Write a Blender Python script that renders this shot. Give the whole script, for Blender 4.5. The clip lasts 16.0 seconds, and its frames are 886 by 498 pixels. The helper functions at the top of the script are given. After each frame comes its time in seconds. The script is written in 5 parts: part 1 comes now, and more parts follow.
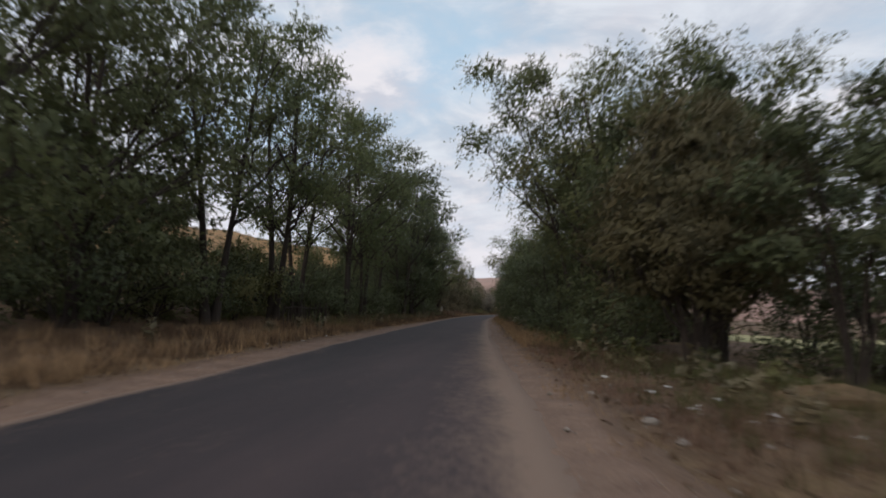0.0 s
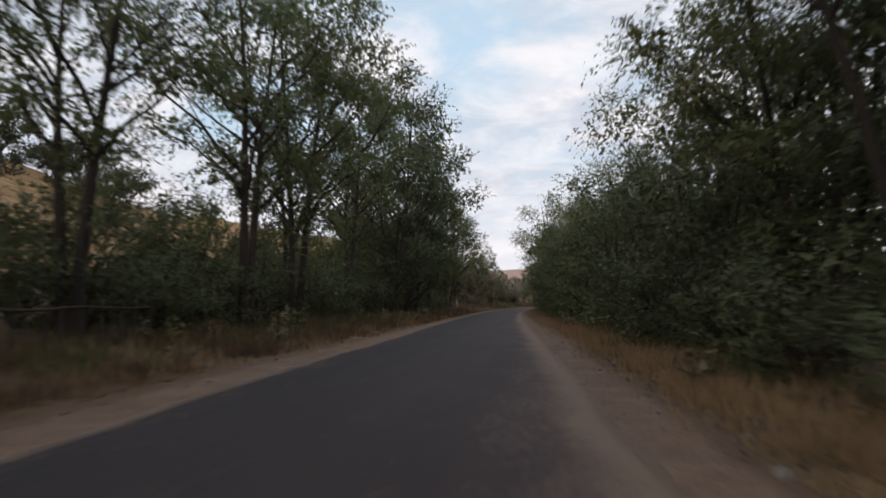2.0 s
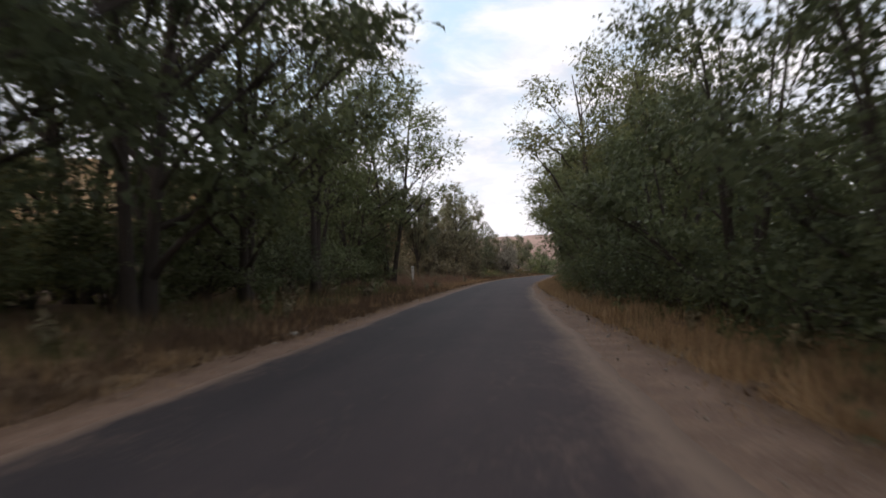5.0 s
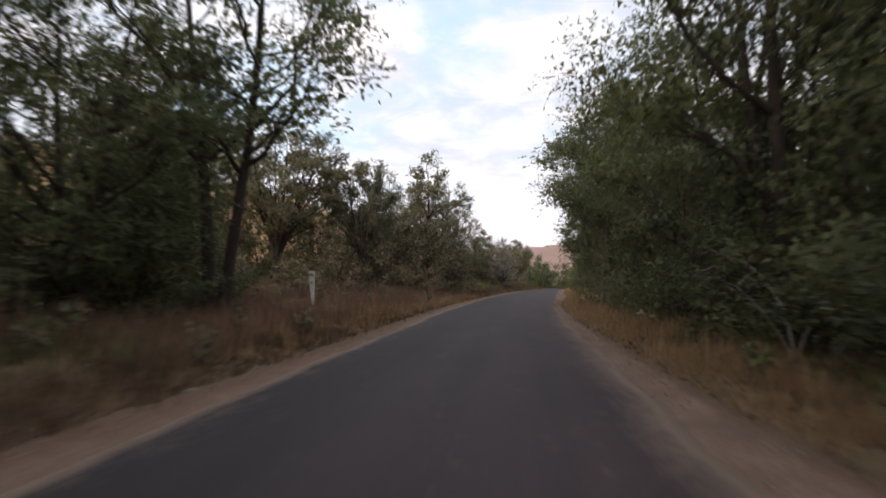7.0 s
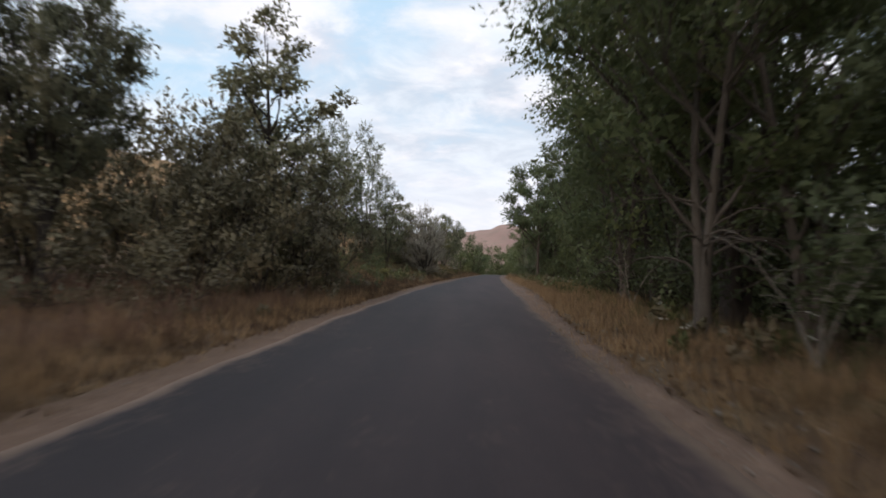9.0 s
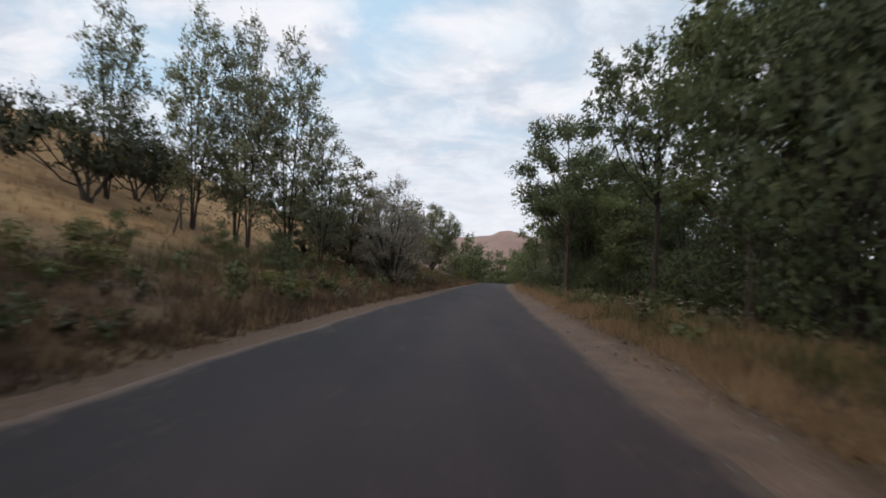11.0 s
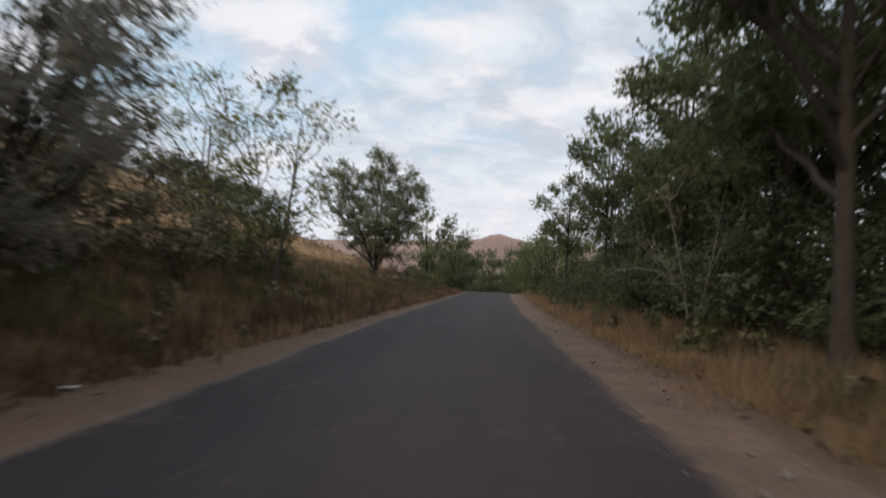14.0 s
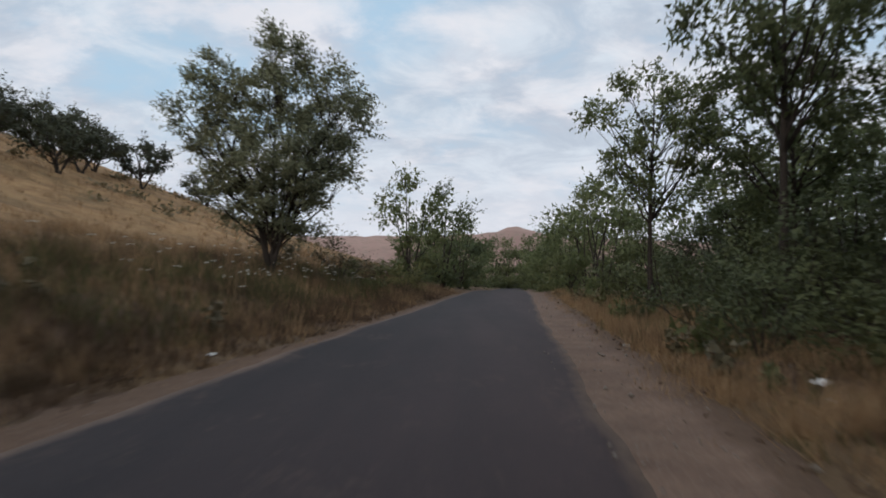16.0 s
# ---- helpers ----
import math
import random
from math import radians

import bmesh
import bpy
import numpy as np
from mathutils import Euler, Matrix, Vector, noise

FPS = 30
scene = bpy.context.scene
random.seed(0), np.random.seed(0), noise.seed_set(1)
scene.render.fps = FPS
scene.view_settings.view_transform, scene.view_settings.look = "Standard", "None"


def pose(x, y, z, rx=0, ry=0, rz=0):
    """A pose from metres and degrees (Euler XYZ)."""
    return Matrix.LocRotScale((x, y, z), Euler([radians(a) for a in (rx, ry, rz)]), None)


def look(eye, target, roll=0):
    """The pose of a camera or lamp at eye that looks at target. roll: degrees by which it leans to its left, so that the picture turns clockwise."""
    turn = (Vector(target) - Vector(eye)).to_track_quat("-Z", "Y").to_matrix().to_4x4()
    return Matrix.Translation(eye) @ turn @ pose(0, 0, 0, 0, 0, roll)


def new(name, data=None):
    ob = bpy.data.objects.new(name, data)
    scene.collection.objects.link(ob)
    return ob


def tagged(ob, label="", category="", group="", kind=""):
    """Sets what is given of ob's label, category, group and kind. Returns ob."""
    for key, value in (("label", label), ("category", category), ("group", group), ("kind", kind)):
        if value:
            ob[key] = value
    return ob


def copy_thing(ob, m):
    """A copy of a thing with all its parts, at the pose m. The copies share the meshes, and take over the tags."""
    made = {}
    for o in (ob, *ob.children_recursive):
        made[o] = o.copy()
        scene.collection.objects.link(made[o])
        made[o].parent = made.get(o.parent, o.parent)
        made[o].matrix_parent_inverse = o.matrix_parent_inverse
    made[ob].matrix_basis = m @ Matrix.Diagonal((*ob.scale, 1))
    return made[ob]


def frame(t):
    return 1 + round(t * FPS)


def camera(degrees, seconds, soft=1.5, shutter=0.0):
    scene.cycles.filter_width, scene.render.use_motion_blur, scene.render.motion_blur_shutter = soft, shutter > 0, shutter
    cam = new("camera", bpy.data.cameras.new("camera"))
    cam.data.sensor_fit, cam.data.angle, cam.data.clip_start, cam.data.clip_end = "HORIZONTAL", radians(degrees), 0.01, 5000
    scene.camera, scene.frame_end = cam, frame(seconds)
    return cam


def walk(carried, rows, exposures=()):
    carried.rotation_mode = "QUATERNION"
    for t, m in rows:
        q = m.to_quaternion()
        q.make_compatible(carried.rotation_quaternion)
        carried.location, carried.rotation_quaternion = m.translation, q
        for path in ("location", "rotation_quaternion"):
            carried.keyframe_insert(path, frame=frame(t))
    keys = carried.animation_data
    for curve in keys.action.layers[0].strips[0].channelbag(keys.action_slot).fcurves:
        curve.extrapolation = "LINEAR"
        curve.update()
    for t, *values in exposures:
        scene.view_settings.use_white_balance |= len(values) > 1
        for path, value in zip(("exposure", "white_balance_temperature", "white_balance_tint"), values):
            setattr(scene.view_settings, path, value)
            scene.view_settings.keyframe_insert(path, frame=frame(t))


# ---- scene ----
cam = camera(70.0, 16.0, soft=1.7, shutter=0.45)
PATH = [
    (0, (0.002, 0.009, 1.250), (-0.220, 1.988, 1.436), 2.06),
    (0.5, (-0.399, 6.087, 1.250), (-0.714, 8.058, 1.382), 1.60),
    (0.8, (-0.830, 9.671, 1.250), (-1.143, 11.643, 1.364), 3.45),
    (1, (-1.051, 12.026, 1.250), (-1.381, 13.990, 1.429), 3.12),
    (1.5, (-1.516, 17.739, 1.250), (-1.820, 19.710, 1.402), 0.97),
    (2, (-1.863, 23.686, 1.250), (-2.145, 25.659, 1.414), 0.86),
    (2.5, (-2.311, 30.074, 1.250), (-2.580, 32.053, 1.344), 0.72),
    (3, (-2.661, 36.254, 1.250), (-2.920, 38.232, 1.395), 2.34),
    (3.5, (-3.058, 42.556, 1.250), (-3.306, 44.535, 1.395), 1.79),
    (4, (-3.438, 49.231, 1.250), (-3.655, 51.215, 1.380), 1.28),
    (4.2, (-3.586, 51.959, 1.250), (-3.832, 53.942, 1.326), 0.45),
    (6.3, (-4.234, 77.993, 1.250), (-4.470, 79.978, 1.313), -0.31),
    (6.5, (-4.415, 80.686, 1.250), (-4.659, 82.669, 1.334), 1.41),
    (7, (-4.691, 87.560, 1.250), (-4.918, 89.544, 1.350), 1.10),
    (7.5, (-4.801, 94.380, 1.250), (-4.996, 96.368, 1.340), 2.84),
    (7.8, (-4.869, 98.396, 1.250), (-5.056, 100.385, 1.339), 1.02),
    (8, (-4.905, 101.000, 1.250), (-5.150, 102.982, 1.360), 0.25),
    (8.2, (-4.942, 103.543, 1.250), (-5.177, 105.528, 1.309), 2.75),
    (8.5, (-4.870, 107.266, 1.250), (-4.981, 109.263, 1.280), 1.15),
    (9, (-4.626, 113.054, 1.250), (-4.628, 115.053, 1.307), 1.05),
    (11.3, (-3.130, 139.876, 1.250), (-3.133, 141.875, 1.332), 3.04),
    (11.5, (-3.068, 142.330, 1.250), (-3.061, 144.327, 1.356), 4.26),
    (12, (-2.720, 148.557, 1.250), (-2.700, 150.554, 1.341), 3.36),
    (12.5, (-2.126, 154.638, 1.250), (-2.075, 156.636, 1.328), 1.98),
    (13, (-1.645, 160.473, 1.250), (-1.588, 162.467, 1.391), 3.10),
    (13.2, (-1.478, 162.760, 1.250), (-1.393, 164.755, 1.364), 0.03),
    (13.5, (-1.263, 166.155, 1.250), (-1.140, 168.151, 1.297), 1.32),
    (13.9, (-0.800, 170.632, 1.250), (-0.786, 172.628, 1.378), 2.65),
    (14, (-0.678, 171.749, 1.250), (-0.648, 173.747, 1.339), 2.57),
    (14.5, (-0.015, 177.320, 1.250), (0.030, 179.319, 1.287), 1.54),
    (15, (0.557, 182.427, 1.250), (0.547, 184.426, 1.172), 2.28),
    (15.3, (0.806, 185.395, 1.250), (0.781, 187.394, 1.289), 3.42),
    (15.5, (0.998, 187.343, 1.250), (0.978, 189.343, 1.287), 2.21),
    (16, (1.624, 192.138, 1.250), (1.601, 194.137, 1.320), 1.36),
]
walk(cam, [(t, look(eye, target, roll)) for t, eye, target, roll in PATH],
     exposures=[(0.0, -0.1, 6500, 11), (0.3, 0.15, 6650, 12.7), (0.6, 0.84, 6760, 15.8), (1.0, 1.01, 6620, 16.2), (1.5, 0.76, 6580, 14.2), (2.0, 0.1, 6600, 11), (2.6, 0.1, 6500, 11), (4.2, 0.2, 6600, 12), (6.3, 0.53, 6790, 14.6), (6.9, 0.47, 6790, 14.8), (7.4, 0.13, 6640, 12.8), (8.2, 0.2, 6450, 10), (9.2, 0.2, 6400, 9.5), (11.3, 0.05, 6400, 8.5), (12.1, 0.09, 6400, 9.2), (13.0, 0.01, 6450, 9.0), (15.0, 0.0, 6500, 9.5), (15.5, -0.13, 6350, 8.7), (16.0, -0.16, 6250, 8)])

# ---- world and sun: a cloudy evening sky, weak broad sun ----
SUN_EL, SUN_AZ = radians(24), radians(215)


def build_world():
    w = bpy.data.worlds.new("evening_sky")
    scene.world = w
    w.use_nodes = True
    nt = w.node_tree
    nt.nodes.clear()
    N, L = nt.nodes.new, nt.links.new

    def math_node(op, a, b=None):
        n = N("ShaderNodeMath")
        n.operation = op
        for k, v in ((0, a), (1, b)):
            if v is None:
                continue
            if isinstance(v, (int, float)):
                n.inputs[k].default_value = v
            else:
                L(v, n.inputs[k])
        return n.outputs[0]

    def mix(fac, a, b):
        n = N("ShaderNodeMix")
        n.data_type = "RGBA"
        for sock, v in ((n.inputs[0], fac), (n.inputs[6], a), (n.inputs[7], b)):
            if isinstance(v, (int, float)):
                sock.default_value = v
            elif isinstance(v, tuple):
                sock.default_value = (*v, 1)
            else:
                L(v, sock)
        return n.outputs[2]

    def ramp(v, lo, hi):
        n = N("ShaderNodeMapRange")
        n.interpolation_type = "SMOOTHSTEP"
        L(v, n.inputs[0])
        n.inputs[1].default_value, n.inputs[2].default_value = lo, hi
        return n.outputs[0]

    sky = N("ShaderNodeTexSky")
    sky.sky_type = "NISHITA"
    sky.sun_disc = False
    sky.sun_elevation, sky.sun_rotation = SUN_EL, SUN_AZ
    sky.air_density, sky.dust_density = 1.0, 1.5
    sk = N("ShaderNodeVectorMath")
    sk.operation = "SCALE"
    L(sky.outputs[0], sk.inputs[0])
    sk.inputs[3].default_value = 0.13
    tc = N("ShaderNodeTexCoord")
    sep = N("ShaderNodeSeparateXYZ")
    L(tc.outputs["Generated"], sep.inputs[0])
    up = math_node("MAXIMUM", sep.outputs[2], 0.0)

    def cloud_plane(lift):
        """The place on a level cloud layer that each direction meets."""
        comb = N("ShaderNodeCombineXYZ")
        zz = math_node("ADD", up, lift)
        L(math_node("DIVIDE", sep.outputs[0], zz), comb.inputs[0])
        L(math_node("DIVIDE", sep.outputs[1], zz), comb.inputs[1])
        return comb.outputs[0]

    def clouds(where, scale, detail, rough, dist, off, turn=0.0, stretch=(1, 1, 1)):
        mp = N("ShaderNodeMapping")
        mp.inputs[1].default_value = off
        mp.inputs[2].default_value = (0, 0, radians(turn))
        mp.inputs[3].default_value = stretch
        L(where, mp.inputs[0])
        n = N("ShaderNodeTexNoise")
        n.inputs["Scale"].default_value = scale
        n.inputs["Detail"].default_value = detail
        n.inputs["Roughness"].default_value = rough
        n.inputs["Distortion"].default_value = dist
        L(mp.outputs[0], n.inputs["Vector"])
        return n.outputs[0]

    # a high broken grey-lilac sheet, and heaped pinkish clouds below it, lit from above
    sheet_at, heap_at = cloud_plane(0.32), cloud_plane(0.26)
    big = clouds(sheet_at, 1.1, 6, 0.55, 0.25, (1.3, 4.2, 0), -20)
    fine = clouds(sheet_at, 4.2, 7, 0.6, 0.5, (3.1, 0.4, 0), -35, (1, 1.3, 1))
    cover = ramp(math_node("ADD", math_node("MULTIPLY", big, 0.7), math_node("MULTIPLY", fine, 0.34)), 0.36, 0.54)
    heap = clouds(heap_at, 2.6, 8, 0.60, 0.15, (5.2, 1.1, 0), 12, (0.9, 1.0, 1))
    heap_above = clouds(heap_at, 2.6, 8, 0.60, 0.15, (5.2, 0.96, 0), 12, (0.9, 1.0, 1))
    heaps = ramp(heap, 0.44, 0.68)
    lit = ramp(math_node("SUBTRACT", heap, heap_above), -0.07, 0.07)
    blue = mix(0.8, sk.outputs[0], (0.57, 0.765, 0.93))
    grey = mix(ramp(fine, 0.36, 0.66), (0.585, 0.62, 0.70), (0.83, 0.86, 0.915))
    sheet_on = mix(math_node("MULTIPLY", cover, 0.86), blue, grey)
    heap_tone = mix(lit, (0.68, 0.67, 0.74), (1.0, 0.94, 0.955))
    top = mix(math_node("MULTIPLY", heaps, 0.72), sheet_on, heap_tone)
    low = ramp(sep.outputs[2], 0.24, 0.02)
    whole = mix(math_node("MULTIPLY", low, 0.78), top, (0.86, 0.85, 0.905))
    bg = N("ShaderNodeBackground")
    L(whole, bg.inputs[0])
    bg.inputs[1].default_value = 1.0
    out = N("ShaderNodeOutputWorld")
    L(bg.outputs[0], out.inputs[0])


build_world()
sun_data = bpy.data.lights.new("sun", "SUN")
sun_data.energy, sun_data.angle, sun_data.color = 0.7, radians(25), (1.0, 0.87, 0.76)
sun_lamp = new("sun", sun_data)
sun_lamp.matrix_world = look((0, 0, 60), (60 * -math.sin(SUN_AZ) * math.cos(SUN_EL), 60 * -math.cos(SUN_AZ) * math.cos(SUN_EL), 60 - 60 * math.sin(SUN_EL)))


# ---- materials ----
class Mat:
    """A small wrapper that strings shader nodes together."""

    def __init__(self, name, rough=0.9):
        self.m = bpy.data.materials.new(name)
        self.m.use_nodes = True
        self.nt = self.m.node_tree
        self.b = self.nt.nodes["Principled BSDF"]
        self.out = self.nt.nodes["Material Output"]
        self.b.inputs["Roughness"].default_value = rough
        self.b.inputs["Specular IOR Level"].default_value = 0.3
        self.tc = self.nt.nodes.new("ShaderNodeTexCoord")
        self.geo = self.nt.nodes.new("ShaderNodeNewGeometry")

    def link(self, a, b):
        self.nt.links.new(a, b)

    def noise(self, scale, detail=4, rough=0.55, stretch=(1, 1, 1), coords="Object"):
        mp = self.nt.nodes.new("ShaderNodeMapping")
        mp.inputs[3].default_value = stretch
        self.link(self.geo.outputs["Position"] if coords == "World" else self.tc.outputs[coords], mp.inputs[0])
        n = self.nt.nodes.new("ShaderNodeTexNoise")
        n.inputs["Scale"].default_value, n.inputs["Detail"].default_value, n.inputs["Roughness"].default_value = scale, detail, rough
        self.link(mp.outputs[0], n.inputs["Vector"])
        return n.outputs[0]

    def ramp(self, v, *stops):
        n = self.nt.nodes.new("ShaderNodeValToRGB")
        e = n.color_ramp.elements
        while len(e) < len(stops):
            e.new(0.5)
        for el, (p, c) in zip(e, stops):
            el.position, el.color = p, (*c, 1)
        self.link(v, n.inputs[0])
        return n.outputs[0]

    def mix(self, fac, a, b, mode="MIX"):
        n = self.nt.nodes.new("ShaderNodeMix")
        n.data_type, n.blend_type = "RGBA", mode
        for sock, v in ((n.inputs[0], fac), (n.inputs[6], a), (n.inputs[7], b)):
            if isinstance(v, (int, float)):
                sock.default_value = v
            elif isinstance(v, tuple):
                sock.default_value = (*v, 1)
            else:
                self.link(v, sock)
        return n.outputs[2]

    def color(self, v):
        self.link(v, self.b.inputs["Base Color"])

    def bump(self, v, strength, distance):
        n = self.nt.nodes.new("ShaderNodeBump")
        n.inputs["Strength"].default_value, n.inputs["Distance"].default_value = strength, distance
        self.link(v, n.inputs["Height"])
        self.link(n.outputs[0], self.b.inputs["Normal"])


def leaf_material(name, dark, light, dry, dry_share=0.12, trans=0.32):
    m = Mat(name, 0.6)
    isl = m.geo.outputs["Random Per Island"]
    dark, light = tuple(v * 1.15 for v in dark), tuple(v * 1.15 for v in light)
    low = tuple(d * 0.6 + l * 0.4 for d, l in zip(dark, light))
    c = m.ramp(isl, (0.0, low), (0.6, light), (1.0, tuple(v * 1.12 for v in light)))
    c = m.mix(1.0, c, m.ramp(m.noise(0.9, 3), (0.3, (0.74, 0.76, 0.78)), (0.7, (1.14, 1.12, 1.08))), "MULTIPLY")
    patch = m.ramp(m.noise(0.35, 3), (0.5, (0, 0, 0)), (0.75, (dry_share * 3,) * 3))
    c = m.mix(patch, c, dry)
    info = m.nt.nodes.new("ShaderNodeObjectInfo")
    v = m.ramp(info.outputs["Random"], (0.0, (0.80, 0.82, 0.85)), (1.0, (1.15, 1.1, 1.0)))
    c = m.mix(1.0, c, v, "MULTIPLY")
    m.color(c)
    tr = m.nt.nodes.new("ShaderNodeBsdfTranslucent")
    m.link(c, tr.inputs[0])
    mx = m.nt.nodes.new("ShaderNodeMixShader")
    mx.inputs[0].default_value = trans
    m.link(m.b.outputs[0], mx.inputs[1])
    m.link(tr.outputs[0], mx.inputs[2])
    m.link(mx.outputs[0], m.out.inputs[0])
    return m.m


def simple_noise(name, a, b, scale, rough=0.9, bump=0.4, dist=0.02, fine=None, stretch=(1, 1, 1)):
    m = Mat(name, rough)
    n1 = m.noise(scale, 5, 0.6, stretch)
    n2 = m.noise(fine or scale * 11, 3, 0.6, stretch)
    c = m.ramp(n1, (0.3, a), (0.7, b))
    c = m.mix(0.5, c, m.ramp(n2, (0.3, tuple(v * 0.6 for v in a)), (0.7, tuple(min(1, v * 1.3) for v in b))))
    m.color(c)
    m.bump(n2, bump, dist)
    return m.m


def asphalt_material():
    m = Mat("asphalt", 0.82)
    agg = m.noise(95, 3, 0.7, coords="World")
    blot = m.noise(0.5, 5, 0.6, (1, 0.35, 1), coords="World")
    wear = m.noise(0.9, 3, 0.5, (1.6, 0.06, 1), coords="World")
    c = m.ramp(agg, (0.32, (0.0355, 0.0265, 0.0270)), (0.62, (0.0625, 0.0465, 0.0465)), (0.8, (0.115, 0.092, 0.088)))
    c = m.mix(1.0, c, m.ramp(blot, (0.3, (0.78, 0.78, 0.8)), (0.7, (1.16, 1.12, 1.1))), "MULTIPLY")
    c = m.mix(1.0, c, m.ramp(wear, (0.35, (0.86, 0.86, 0.88)), (0.65, (1.12, 1.09, 1.07))), "MULTIPLY")
    dust = m.ramp(m.noise(2.5, 6, 0.7, (1, 0.5, 1), coords="World"), (0.62, (0, 0, 0)), (0.8, (0.22, 0.22, 0.22)))
    c = m.mix(dust, c, (0.17, 0.14, 0.115))
    # vignette shade put into the asphalt colour: darker and bluer towards the left edge
    left_shade = m.nt.nodes.new("ShaderNodeAttribute")
    left_shade.attribute_name = "across"
    c = m.mix(1.0, c, m.ramp(left_shade.outputs["Fac"], (0.0, (0.54, 0.62, 0.67)), (0.25, (0.63, 0.70, 0.75)), (0.6, (0.95, 0.95, 0.98)), (1.0, (1.04, 1.0, 1.01))), "MULTIPLY")
    at = m.nt.nodes.new("ShaderNodeAttribute")
    at.attribute_name = "edge_dust"
    veil = m.mix(0.5, m.noise(1.6, 6, 0.7, (1, 0.4, 1), coords="World"), m.noise(9, 5, 0.7, (1, 0.6, 1), coords="World"))
    drift = m.ramp(m.mix(1.0, at.outputs["Color"], veil, "ADD"), (0.55, (0, 0, 0)), (1.45, (1, 1, 1)))
    c = m.mix(drift, c, (0.212, 0.148, 0.110))
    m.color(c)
    m.bump(agg, 0.35, 0.006)
    return m.m


def dirt_material():
    m = Mat("shoulder_dirt", 0.95)
    n1 = m.noise(1.3, 5, 0.6, coords="World")
    n2 = m.noise(24, 4, 0.65, coords="World")
    c = m.ramp(n1, (0.3, (0.154, 0.098, 0.070)), (0.7, (0.250, 0.166, 0.119)))
    c = m.mix(1.0, c, m.ramp(n2, (0.3, (0.65, 0.63, 0.62)), (0.7, (1.2, 1.2, 1.2))), "MULTIPLY")
    grit = m.ramp(m.noise(55, 2, 0.5, coords="World"), (0.64, (0, 0, 0)), (0.70, (0.7, 0.7, 0.7)))
    c = m.mix(grit, c, (0.36, 0.33, 0.30))
    damp = m.ramp(m.noise(0.6, 5, 0.7, coords="World"), (0.48, (0, 0, 0)), (0.75, (0.5, 0.5, 0.5)))
    c = m.mix(damp, c, (0.115, 0.080, 0.058))
    # loose dark soil and dead grass take over towards the verge; on the left also painted shade
    at = m.nt.nodes.new("ShaderNodeAttribute")
    at.attribute_name = "overgrown_and_shade"
    ragged = m.mix(0.5, m.noise(3.0, 6, 0.7, coords="World"), m.noise(14, 4, 0.7, coords="World"))
    share = m.mix(1.0, at.outputs["Color"], ragged, "ADD")
    share = m.ramp(share, (0.72, (0, 0, 0)), (0.98, (1, 1, 1)))
    verge = m.ramp(n2, (0.3, (0.088, 0.054, 0.036)), (0.7, (0.176, 0.114, 0.075)))
    c = m.mix(share, c, verge)
    m.color(c)
    m.bump(n2, 0.6, 0.02)
    return m.m


def ground_material():
    m = Mat("dry_ground", 0.95)
    n1 = m.noise(0.22, 5, 0.6, coords="World")
    n2 = m.noise(3.2, 5, 0.65, coords="World")
    n3 = m.noise(30, 3, 0.6, coords="World")
    soil = m.ramp(n2, (0.3, (0.070, 0.042, 0.028)), (0.7, (0.150, 0.095, 0.060)))
    straw = m.ramp(n2, (0.3, (0.115, 0.074, 0.040)), (0.7, (0.22, 0.148, 0.078)))
    green = m.ramp(n2, (0.3, (0.06, 0.07, 0.03)), (0.7, (0.13, 0.125, 0.055)))
    c = m.mix(m.ramp(n1, (0.42, (0, 0, 0)), (0.58, (1, 1, 1))), soil, straw)
    c = m.mix(m.ramp(m.noise(0.35, 4, 0.6, (1, 0.7, 1), coords="World"), (0.58, (0, 0, 0)), (0.75, (0.4, 0.4, 0.4))), c, green)
    # the open hillside wears ripe straw, the verge below it more soil
    sep = m.nt.nodes.new("ShaderNodeSeparateXYZ")
    m.link(m.geo.outputs["Position"], sep.inputs[0])
    hill = m.ramp(m.noise(0.8, 5, 0.6, (1, 1, 2.5), coords="World"), (0.28, (0.245, 0.140, 0.064)), (0.72, (0.48, 0.305, 0.145)))
    mr = m.nt.nodes.new("ShaderNodeMapRange")
    mr.inputs[1].default_value, mr.inputs[2].default_value = 1.3, 2.9
    m.link(sep.outputs[2], mr.inputs[0])
    hill = m.mix(m.ramp(m.noise(0.16, 6, 0.68, coords="World"), (0.48, (0, 0, 0)), (0.66, (0.6, 0.6, 0.6))), hill, (0.105, 0.085, 0.045))
    c = m.mix(mr.outputs[0], c, hill)
    c = m.mix(1.0, c, m.ramp(n3, (0.3, (0.68, 0.66, 0.64)), (0.7, (1.2, 1.2, 1.2))), "MULTIPLY")
    m.color(c)
    m.bump(n3, 0.7, 0.05)
    return m.m


def mountain_material():
    m = Mat("bare_mountain", 0.95)
    n = m.noise(0.006, 8, 0.62, coords="World")
    f = m.noise(0.05, 5, 0.6, coords="World")
    c = m.ramp(n, (0.3, (0.27, 0.17, 0.14)), (0.7, (0.44, 0.29, 0.235)))
    c = m.mix(m.ramp(f, (0.52, (0, 0, 0)), (0.62, (0.5, 0.5, 0.5))), c, (0.25, 0.20, 0.15))
    m.color(c)
    return m.m


